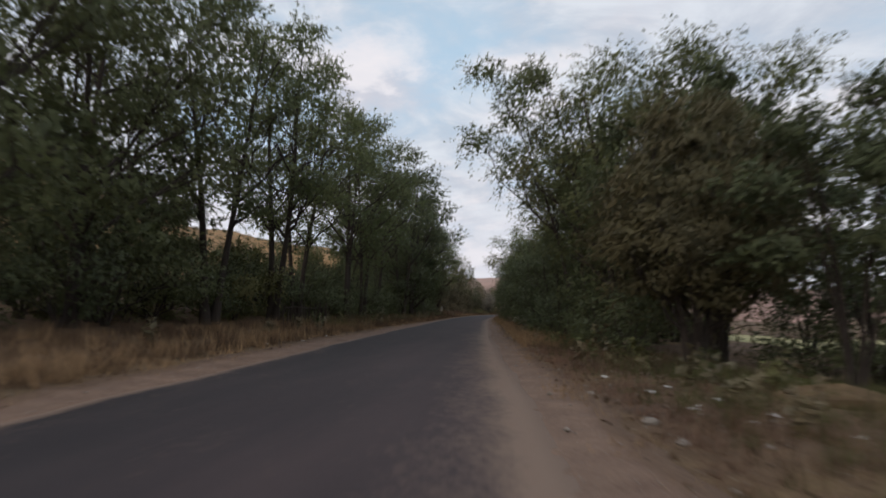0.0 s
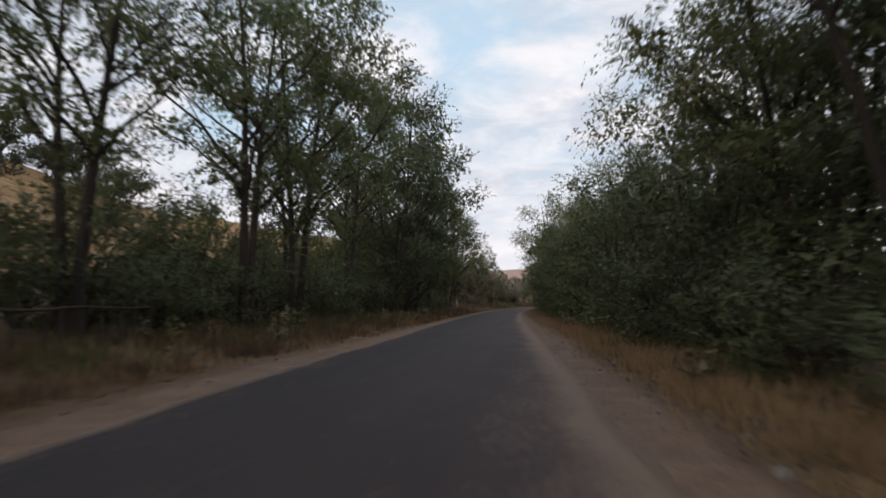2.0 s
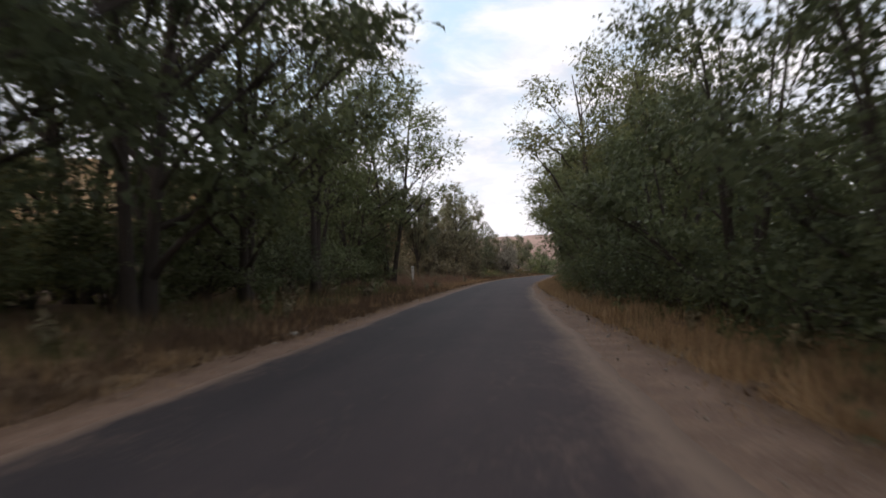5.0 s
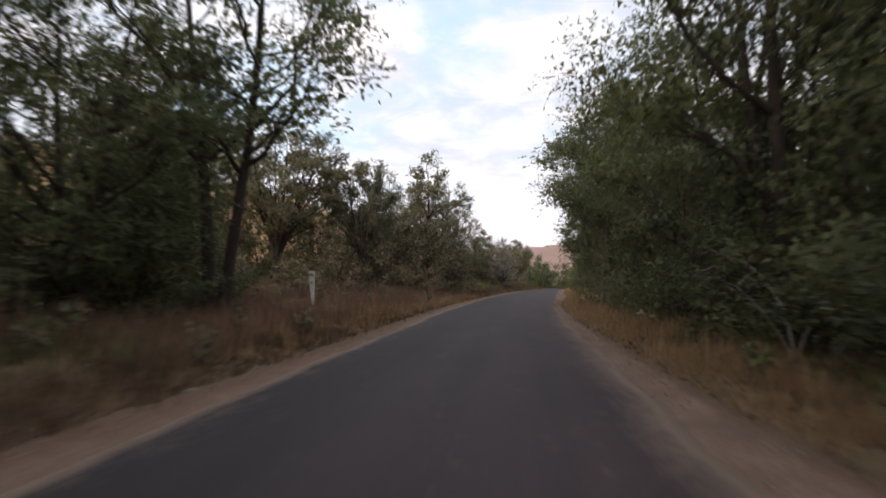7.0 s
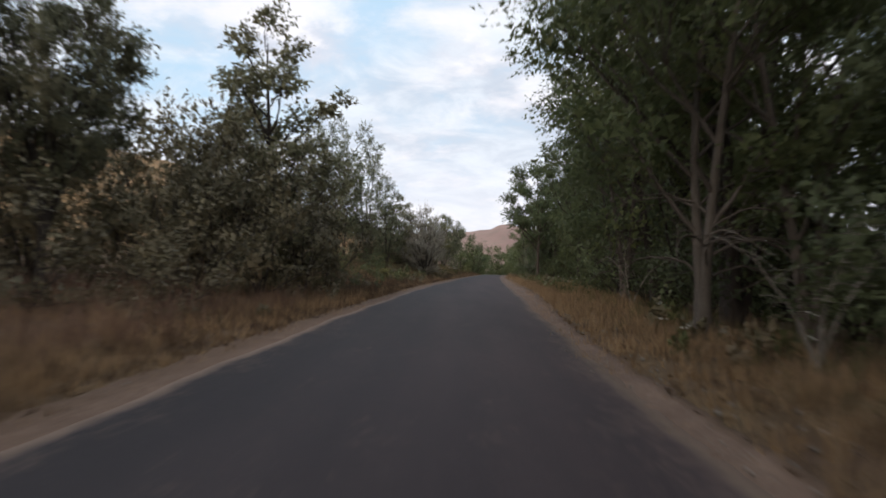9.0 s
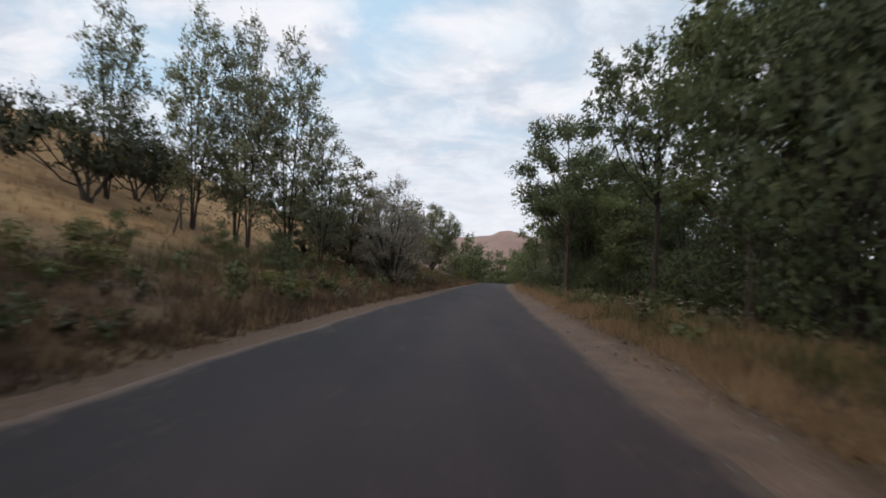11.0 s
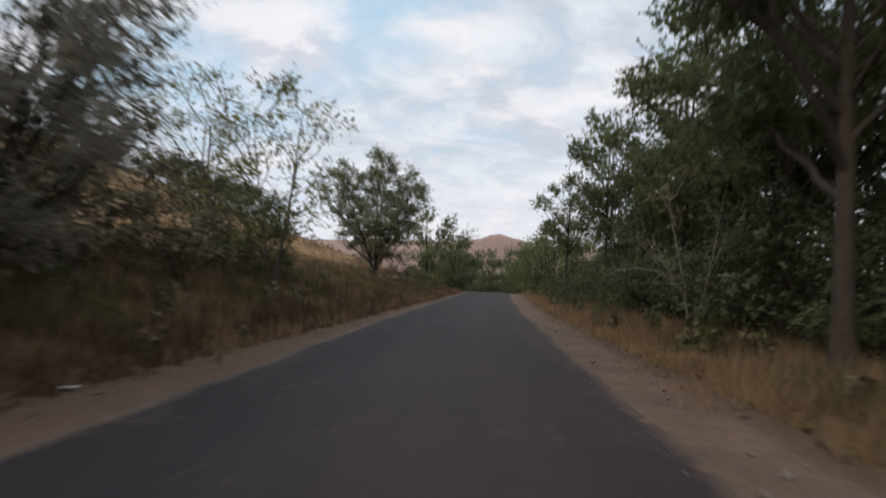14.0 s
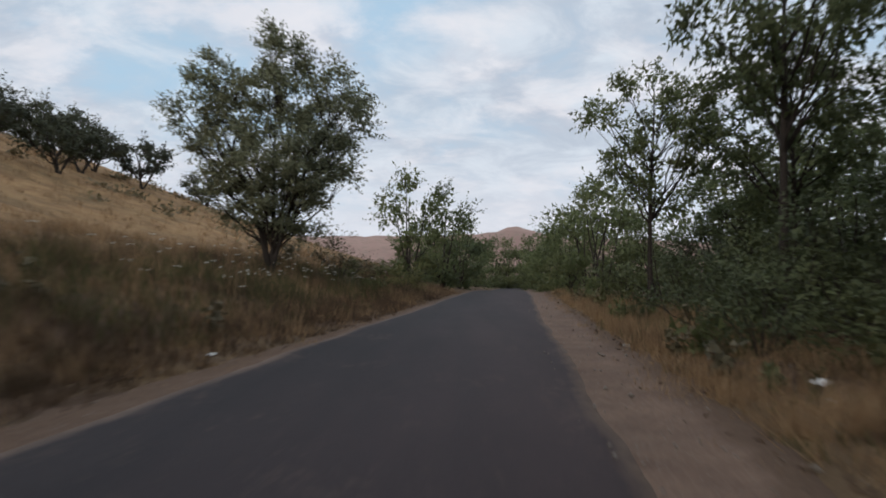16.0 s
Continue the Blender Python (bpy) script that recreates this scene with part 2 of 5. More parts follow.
def grass_material(name, a, b, trans=0.3):
    m = Mat(name, 0.75)
    c = m.ramp(m.geo.outputs["Random Per Island"], (0.0, a), (1.0, b))
    c = m.mix(1.0, c, m.ramp(m.noise(0.5, 4, 0.6, coords="World"), (0.3, (0.68, 0.68, 0.68)), (0.7, (1.18, 1.15, 1.1))), "MULTIPLY")
    m.color(c)
    tr = m.nt.nodes.new("ShaderNodeBsdfTranslucent")
    m.link(c, tr.inputs[0])
    mx = m.nt.nodes.new("ShaderNodeMixShader")
    mx.inputs[0].default_value = trans
    m.link(m.b.outputs[0], mx.inputs[1])
    m.link(tr.outputs[0], mx.inputs[2])
    m.link(mx.outputs[0], m.out.inputs[0])
    return m.m


M_ASPHALT, M_DIRT, M_GROUND, M_MOUNTAIN = asphalt_material(), dirt_material(), ground_material(), mountain_material()
M_BARK = simple_noise("grey_brown_bark", (0.028, 0.022, 0.018), (0.070, 0.056, 0.046), 3, 0.95, 0.8, 0.03, stretch=(3, 3, 0.6))
M_STAKE = simple_noise("old_stake_wood", (0.035, 0.028, 0.022), (0.085, 0.068, 0.054), 4, 0.95, 0.6, 0.01, stretch=(3, 3, 0.6))
M_PALE_BARK = simple_noise("pale_bark", (0.065, 0.054, 0.044), (0.155, 0.128, 0.104), 3, 0.95, 0.6, 0.02, stretch=(3, 3, 0.7))
M_BROWN_BARK = simple_noise("red_brown_bark", (0.046, 0.034, 0.027), (0.112, 0.086, 0.067), 3, 0.95, 0.7, 0.025, stretch=(3, 3, 0.6))
M_DEAD_WOOD = simple_noise("dead_wood", (0.16, 0.138, 0.112), (0.32, 0.28, 0.235), 4, 0.9, 0.4, 0.01, stretch=(3, 3, 0.7))
M_LEAF = leaf_material("elm_leaf", (0.064, 0.083, 0.041), (0.146, 0.172, 0.078), (0.16, 0.13, 0.06), 0.12, 0.42)
M_LEAF_DEEP = leaf_material("deep_green_leaf", (0.054, 0.066, 0.036), (0.116, 0.136, 0.066), (0.10, 0.09, 0.04), 0.08)
M_LEAF_WILLOW = leaf_material("willow_leaf", (0.057, 0.073, 0.035), (0.133, 0.152, 0.068), (0.17, 0.125, 0.05), 0.2)
M_LEAF_AMBER = leaf_material("amber_willow_leaf", (0.076, 0.071, 0.038), (0.143, 0.127, 0.066), (0.18, 0.13, 0.065), 0.22)
M_LEAF_SILVER = leaf_material("silver_leaf", (0.142, 0.130, 0.105), (0.295, 0.270, 0.222), (0.32, 0.25, 0.20), 0.2, 0.3)
M_LEAF_POPLAR = leaf_material("poplar_leaf", (0.088, 0.102, 0.060), (0.210, 0.220, 0.134), (0.2, 0.18, 0.09), 0.15)
M_LEAF_BROWN = leaf_material("brown_scrub_leaf", (0.105, 0.092, 0.056), (0.165, 0.142, 0.085), (0.22, 0.155, 0.095), 0.25, 0.25)
M_LEAF_LIME = leaf_material("yellow_green_leaf", (0.085, 0.095, 0.035), (0.19, 0.185, 0.07), (0.26, 0.21, 0.09), 0.25)
M_LEAF_DARK = leaf_material("dark_thorn_leaf", (0.028, 0.036, 0.022), (0.058, 0.066, 0.038), (0.07, 0.06, 0.03), 0.08, 0.15)
M_LEAF_OLIVE = leaf_material("olive_leaf", (0.092, 0.090, 0.056), (0.190, 0.184, 0.108), (0.22, 0.17, 0.09), 0.2)
M_STRAW = grass_material("straw_blade", (0.23, 0.142, 0.078), (0.50, 0.346, 0.198))
M_RUST = grass_material("rusty_weed", (0.07, 0.046, 0.030), (0.18, 0.120, 0.074))
M_RUST_PALE = grass_material("pale_dry_weed", (0.13, 0.078, 0.056), (0.31, 0.200, 0.142))
M_GREEN_BLADE = grass_material("green_blade", (0.05, 0.06, 0.022), (0.15, 0.15, 0.06))
M_CLOD = simple_noise("dark_clod", (0.06, 0.043, 0.032), (0.13, 0.095, 0.07), 9, 0.95, 0.4, 0.01)
M_FIELD = simple_noise("mown_field", (0.22, 0.22, 0.09), (0.46, 0.42, 0.22), 0.25, 0.95, 0.4, 0.05, fine=3.0, stretch=(1, 0.3, 1))
M_WHITE = simple_noise("weathered_white_paint", (0.62, 0.60, 0.56), (0.78, 0.77, 0.73), 6, 0.7, 0.2, 0.004)
M_INK = simple_noise("faded_black_paint", (0.05, 0.05, 0.05), (0.11, 0.105, 0.10), 14, 0.8, 0.1, 0.002)
M_PAPER = simple_noise("dirty_paper", (0.55, 0.53, 0.49), (0.80, 0.79, 0.76), 9, 0.8, 0.3, 0.01)
M_STONE = simple_noise("field_stone", (0.17, 0.145, 0.12), (0.34, 0.30, 0.255), 5, 0.9, 0.6, 0.02)
M_FLOWER = simple_noise("white_umbel", (0.5, 0.49, 0.42), (0.75, 0.74, 0.66), 9, 0.8, 0.1, 0.005)


# ---- plan: the edges of the asphalt, every 10 m from y = -10 ----
LEFT_EDGE = [-3.98, -4.56, -5.14, -5.84, -6.16, -6.51, -6.82, -7.27, -7.51, -7.56, -7.79, -7.69, -7.7, -7.68, -7.23, -6.55, -6.2, -5.15, -4.0, -2.9, -2.27, -0.97, 0.2, 1.35, 2.44, 3.46, 4.51]
RIGHT_EDGE = [1.46, 0.9, 0.29, -0.4, -0.99, -1.27, -1.69, -2.34, -2.58, -2.89, -3.23, -3.07, -3.06, -2.68, -2.02, -1.22, -0.53, 0.09, 0.78, 1.64, 2.39, 3.14, 4.24, 5.38, 6.52, 7.63, 8.73]

KNOTS = np.arange(-10, 260, 10.0)


def edge_x(side, y):
    """x of the asphalt's edge at y; straight on beyond the knots."""
    k = np.array(LEFT_EDGE if side < 0 else RIGHT_EDGE, float)
    yy = np.concatenate([[-400.0], KNOTS, [600.0]])
    a, b = (k[1] - k[0]) / 10, (k[-1] - k[-2]) / 10
    kk = np.concatenate([[k[0] - 390 * a * 0.6], k, [k[-1] + 350 * b]])
    fine = np.linspace(-12, 12, 9)
    return sum(np.interp(np.asarray(y, float) + d, yy, kk) for d in fine) / 9


def road_z(y):
    y = np.asarray(y, float)
    over = np.maximum(y - 222, 0)
    return -np.minimum(over, 40) ** 2 * 0.0005 - np.minimum(np.maximum(over - 40, 0), 60) * 0.02


def wavy(x, y, size, seed=0.0):
    """Smooth uneven values of about -1 to 1."""
    a, b = np.asarray(x, float) / size + seed * 3.7, np.asarray(y, float) / size + seed * 1.9
    return (np.sin(a * 2.1 + 1.3 * np.sin(b * 1.7 + seed)) + np.sin(b * 2.9 + 1.1 * np.sin(a * 1.3)) + 0.6 * np.sin(a * 5.3 + b * 4.1 + seed)) / 2.6


def ground_z(side, off, y):
    """Height of the ground at off metres outside the asphalt's edge."""
    off, y = np.asarray(off, float), np.asarray(y, float)
    far = np.maximum(off, 0)
    near = np.interp(far, [0, 0.5, 1.5, 3.5], [-0.035, -0.03, 0.03, 0.12])
    bumps = wavy(off, y, 2.3, 1) * 0.05 * np.clip((far - 0.6) / 1.5, 0, 1) + wavy(off, y, 9, 2) * 0.25 * np.clip((far - 3) / 6, 0, 1)
    if side < 0:
        valley = np.interp(far, [3, 9, 20, 40, 55, 75, 120, 260], [0, 0.25, 1.6, 7.5, 12.5, 15.5, 17, 20])
        bank = np.interp(far, [1.5, 3.5, 6, 12, 20, 28, 45, 70, 120, 260], [0, 0.45, 1.15, 2.7, 5.4, 8.8, 14.5, 19.5, 21, 22])
        t = np.clip((y - 138) / 22, 0, 1)
        t = t * t * (3 - 2 * t)
        high = 1 - np.clip((y - 100) / 38, 0, 1)
        valley = valley * (1 + 0.38 * high * high * (3 - 2 * high) * np.clip((far - 14) / 12, 0, 1))
        rise = valley * (1 - t) + bank * t
        fall = np.clip((y - 245) / 85, 0, 1)
        rise = rise * (1 - 0.85 * fall * fall * (3 - 2 * fall))
        rise = rise * (1 + 0.12 * wavy(off, y, 37, 3))
    else:
        rise = np.interp(far, [2.5, 6, 12, 40], [0, -0.25, -0.6, -0.8])
    flat = np.clip((far - 400) / 400, 0, 1)
    return road_z(y) + near + bumps + rise * (1 - flat)


def spot(side, off, y):
    """A place on the ground, off metres outside the road's edge."""
    return float(edge_x(side, y)) + side * off, float(y), float(ground_z(side, off, y))


# ---- mesh helpers ----
def mesh_from(name, verts, faces, material, smooth=False, normals=None):
    """A mesh from an array of places and an array of faces that all have the same number of corners."""
    verts, faces = np.asarray(verts, np.float32), np.asarray(faces, np.int32)
    if normals is not None:
        smooth = True
    me = bpy.data.meshes.new(name)
    n, k = faces.shape
    me.vertices.add(len(verts))
    me.vertices.foreach_set("co", verts.ravel())
    me.loops.add(n * k)
    me.loops.foreach_set("vertex_index", faces.ravel())
    me.polygons.add(n)
    me.polygons.foreach_set("loop_start", np.arange(0, n * k, k, dtype=np.int32))
    me.polygons.foreach_set("loop_total", np.full(n, k, np.int32))
    if smooth:
        me.polygons.foreach_set("use_smooth", np.ones(n, bool))
    me.update(calc_edges=True)
    if normals is not None:
        me.normals_split_custom_set_from_vertices(normals)
    me.materials.append(material)
    return me


def leaf_normals(v, f, middle, axis):
    """Turns loose blades so that they face out of their clump and out of the crown, and rounds their shading."""
    tri = v[f]
    flat = np.cross(tri[:, 1] - tri[:, 0], tri[:, 2] - tri[:, 0])
    flat /= np.linalg.norm(flat, axis=1, keepdims=True) + 1e-9
    c = tri.mean(1)
    out = unit(unit(c - middle) * 0.8 + unit(c - axis) * 0.6)
    back = (flat * out).sum(1) < 0
    f = f.copy()
    f[back] = f[back][:, ::-1]
    flat[back] *= -1
    n = np.zeros_like(v)
    n[f.ravel()] = np.repeat(unit(out * 0.85 + flat * 0.4), 3, 0)
    return f, n


def part(name, bm, material, parent, label=""):
    me = bpy.data.meshes.new(name)
    bm.to_mesh(me)
    bm.free()
    me.materials.append(material)
    ob = new(name, me)
    ob.parent = parent
    return tagged(ob, label)


def thing(name, label, category, m=None, group="", kind=""):
    ob = new(name)
    if m is not None:
        ob.matrix_basis = m
    return tagged(ob, label, category, group, kind)


def sheet(columns, rows):
    """Quad faces over a grid of rows x columns corners."""
    i = np.arange((rows - 1) * columns).reshape(rows - 1, columns)[:, :-1].ravel()
    return np.stack([i, i + 1, i + columns + 1, i + columns], 1)


# ---- setting: ground, road, shoulders, mountains ----
def build_ground():
    ys = np.concatenate([[-2500, -900, -300, -120], np.arange(-60, 340, 1.5), [345, 360, 390, 430, 500, 620, 800, 1200, 2000, 3200]])
    offs = np.concatenate([[0, 0.4, 0.8, 1.2, 1.7, 2.3, 3, 3.8, 4.8, 6, 7.5, 9.5, 12, 15, 19, 24, 30, 37, 45, 52, 60, 70, 85, 120, 260, 420, 800, 1600, 3500]])
    cols = []
    for o in offs[::-1]:
        cols.append(np.stack([edge_x(-1, ys) - o, ys, ground_z(-1, np.full_like(ys, o), ys)], 1))
    mid = (edge_x(-1, ys) + edge_x(1, ys)) / 2
    cols.append(np.stack([mid, ys, road_z(ys) - 0.06], 1))
    for o in offs:
        cols.append(np.stack([edge_x(1, ys) + o, ys, ground_z(1, np.full_like(ys, o), ys)], 1))
    v = np.stack(cols, 1)
    me = mesh_from("ground", v.reshape(-1, 3), sheet(v.shape[1], v.shape[0]), M_GROUND, True)
    tagged(new("ground", me), "dry brown roadside ground rising to a straw-coloured hillside", "ground", kind="structure")


def build_road():
    ys = np.arange(-45, 420, 0.5)
    rows, dust, across = [], [], []
    lw, rw = wavy(ys, ys * 0, 1.3, 4) * 0.05 + wavy(ys, ys * 0, 5.1, 5) * 0.08, wavy(ys, ys * 0, 1.1, 6) * 0.06 + wavy(ys, ys * 0, 4.3, 7) * 0.10
    xl, xr = edge_x(-1, ys) + lw, edge_x(1, ys) + rw
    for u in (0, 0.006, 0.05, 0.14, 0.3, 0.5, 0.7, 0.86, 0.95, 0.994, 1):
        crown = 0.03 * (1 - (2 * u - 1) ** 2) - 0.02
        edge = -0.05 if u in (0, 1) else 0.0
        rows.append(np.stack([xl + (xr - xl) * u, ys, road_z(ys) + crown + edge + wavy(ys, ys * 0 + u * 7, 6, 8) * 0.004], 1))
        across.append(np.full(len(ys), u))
        right = np.interp(u, [0.7, 0.86, 0.95, 1], [0, 0.18, 0.6, 1.0]) ** np.interp(ys, [0, 30, 70, 110, 140, 235], [1.0, 1.0, 1.4, 2.5, 5.0, 6.0]) * np.interp(ys, [0, 90, 140, 235], [1, 0.9, 0.6, 0.5])
        dust.append(np.interp(u, [0, 0.05, 0.14], [0.8, 0.12, 0]) * np.interp(ys, [0, 130, 160], [0.8, 0.8, 0.55]) + right)
    v = np.stack(rows, 1)
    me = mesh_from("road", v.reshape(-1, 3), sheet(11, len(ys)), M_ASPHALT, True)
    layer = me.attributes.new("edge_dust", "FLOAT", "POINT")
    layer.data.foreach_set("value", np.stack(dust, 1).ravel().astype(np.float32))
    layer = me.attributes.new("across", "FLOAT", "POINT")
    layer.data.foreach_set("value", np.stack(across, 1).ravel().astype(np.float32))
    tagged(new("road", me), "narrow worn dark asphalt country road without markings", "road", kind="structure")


LEFT_SHOULDER = ([-40, 0, 34, 48, 60, 100, 116, 140, 155, 172, 182, 194, 204, 235], [0.95, 0.92, 0.85, 0.62, 0.5, 0.45, 0.45, 0.4, 0.6, 0.8, 0.6, 0.4, 0.22, 0.2])
RIGHT_SHOULDER = ([-40, 0, 20, 35, 50, 66, 80, 92, 100, 110, 125, 145, 165, 180, 195, 205, 240], [1.0, 0.85, 0.85, 0.85, 0.95, 0.95, 0.8, 0.7, 0.5, 0.35, 0.3, 1.0, 1.1, 1.1, 1.0, 1.2, 1.3])


def shoulder_width(side, y):
    return np.interp(y, *(LEFT_SHOULDER if side < 0 else RIGHT_SHOULDER))


def build_shoulder(side):
    ys = np.arange(-45, 420, 0.25)
    w = shoulder_width(side, ys) * (1 + 0.14 * wavy(ys, ys * 0, 3.7, 9 + side)) + 0.09 * wavy(ys, ys * 0, 0.5, 11 + side) + 0.07 * wavy(ys, ys * 0, 0.21, 13 + side)
    w = np.maximum(w, 0.06)
    e = edge_x(side, ys)
    cols, worn = [], []
    for u, z, k in ((-0.3, -0.028, 0.0), (0.08, -0.022, 0.0), (0.35, -0.018, 0.04), (0.65, -0.012, 0.16), (0.9, -0.002, 0.5), (1.1, 0.006, 1.0), (1.25, -0.09, 1.0)):
        x = e + side * (w * u if u > 0 else -0.3)
        cols.append(np.stack([x, ys, road_z(ys) + z + 0.010 * wavy(x * 3, ys * 3, 1.1, 12) + np.interp(w * max(u, 0), [0.5, 1.5, 2.5], [0, 0.05, 0.10])], 1))
        # left only: extra dark share past y 30, canopy shade put into the colour
        worn.append(k + np.interp(ys, [30, 70, 150], [0, 0.25, 0.42]) * (side < 0))
    v = np.stack(cols if side > 0 else cols[::-1], 1)
    me = mesh_from("shoulder", v.reshape(-1, 3), sheet(len(cols), len(ys)), M_DIRT, True)
    layer = me.attributes.new("overgrown_and_shade", "FLOAT", "POINT")
    layer.data.foreach_set("value", np.stack(worn if side > 0 else worn[::-1], 1).ravel().astype(np.float32))
    tagged(new("shoulder_left" if side < 0 else "shoulder_right", me), "pale dusty dirt shoulder beside the asphalt", "road shoulder", kind="structure")


def build_mountain(name, dist, az0, az1, heights, seed, label):
    """A far ridge: heights along it by azimuth, degrees to the right of +y."""
    az = np.radians(np.linspace(az0, az1, 160))
    crest = np.interp(np.degrees(az), *heights) + wavy(np.degrees(az), az * 0, 0.7, seed) * 3
    cols = []
    for u in np.linspace(0, 1, 14):
        d = dist * (1 - 0.32 * (1 - u)) if u < 0.93 else dist * (1 + (u - 0.93))
        h = crest * (np.sin(u / 0.93 * math.pi / 2) ** 1.25 if u <= 0.93 else 0.8) - 12 * (u == 0)
        spur = wavy(np.degrees(az) * 2, az * 0 + u * 0.8, 0.9, seed + 1) * 6 * math.sin(u * math.pi)
        cols.append(np.stack([np.sin(az) * d, np.cos(az) * d, h + spur], 1))
    v = np.stack(cols, 1)
    me = mesh_from(name, v.reshape(-1, 3), sheet(14, 160), M_MOUNTAIN, True)
    tagged(new(name, me), label, "mountain", kind="structure")


build_ground()
build_road()
build_shoulder(-1)
build_shoulder(1)
build_mountain("backdrop_mountain", 1900, -60, 70, ([-60, -25, -12, -4, 0, 2.5, 4.3, 5.2, 7.5, 10, 14, 30, 70], [60, 75, 82, 90, 96, 100, 112, 124, 104, 92, 95, 75, 50]), 3, "bare pinkish-brown mountain ridge on the horizon")


# ---- trees ----
def tube(path, radii, sides=6):
    """Corners and quads of a tapered tube along a path."""
    path = np.asarray(path, float)
    d = np.gradient(path, axis=0)
    d /= np.linalg.norm(d, axis=1)[:, None] + 1e-9
    ref = np.where(np.abs(d[:, 2:3]) > 0.9, [[1.0, 0, 0]], [[0, 0, 1.0]])
    s = np.cross(d, ref)
    s /= np.linalg.norm(s, axis=1)[:, None] + 1e-9
    u = np.cross(s, d)
    a = np.linspace(0, 2 * math.pi, sides, endpoint=False)
    ring = path[:, None] + np.asarray(radii)[:, None, None] * (np.cos(a)[None, :, None] * s[:, None] + np.sin(a)[None, :, None] * u[:, None])
    i = np.arange((len(path) - 1) * sides).reshape(-1, sides)
    j = np.roll(i, -1, 1)
    return ring.reshape(-1, 3), np.stack([i, j, j + sides, i + sides], -1).reshape(-1, 4)


def joined(pieces):
    vs, fs, n = [], [], 0
    for v, f in pieces:
        vs.append(v)
        fs.append(f + n)
        n += len(v)
    return np.concatenate(vs), np.concatenate(fs)


def unit(v):
    return v / (np.linalg.norm(v, axis=-1, keepdims=True) + 1e-9)


def leaves(rng, start, way, length, count, leaf_l, leaf_w, droop):
    """Small leaf blades set along shoots."""
    n = len(start)
    t = np.linspace(0.05, 1, count)[None, :, None] + rng.uniform(-0.06, 0.06, (n, count, 1))
    at = start[:, None] + way[:, None] * (length[:, None, None] * t) + np.array([0, 0, -1.0]) * (droop * length[:, None, None] * t ** 2)
    d = unit(way[:, None] * 0.7 + rng.normal(0, 0.62, (n, count, 3)) + np.array([0, 0, -0.35 - droop * 0.4]))
    s = unit(np.cross(d, rng.normal(0, 1, (n, count, 3)) + np.array([0, 0, 0.9])))
    k = rng.uniform(0.65, 1.3, (n, count, 1))
    ll, ww = leaf_l * k, leaf_w * k
    blade = np.stack([at - s * ww * 0.22, at + d * ll, at + d * ll * 0.35 + s * ww * 0.85], 2)
    v = blade.reshape(-1, 3)
    return v, np.arange(len(v)).reshape(-1, 3)


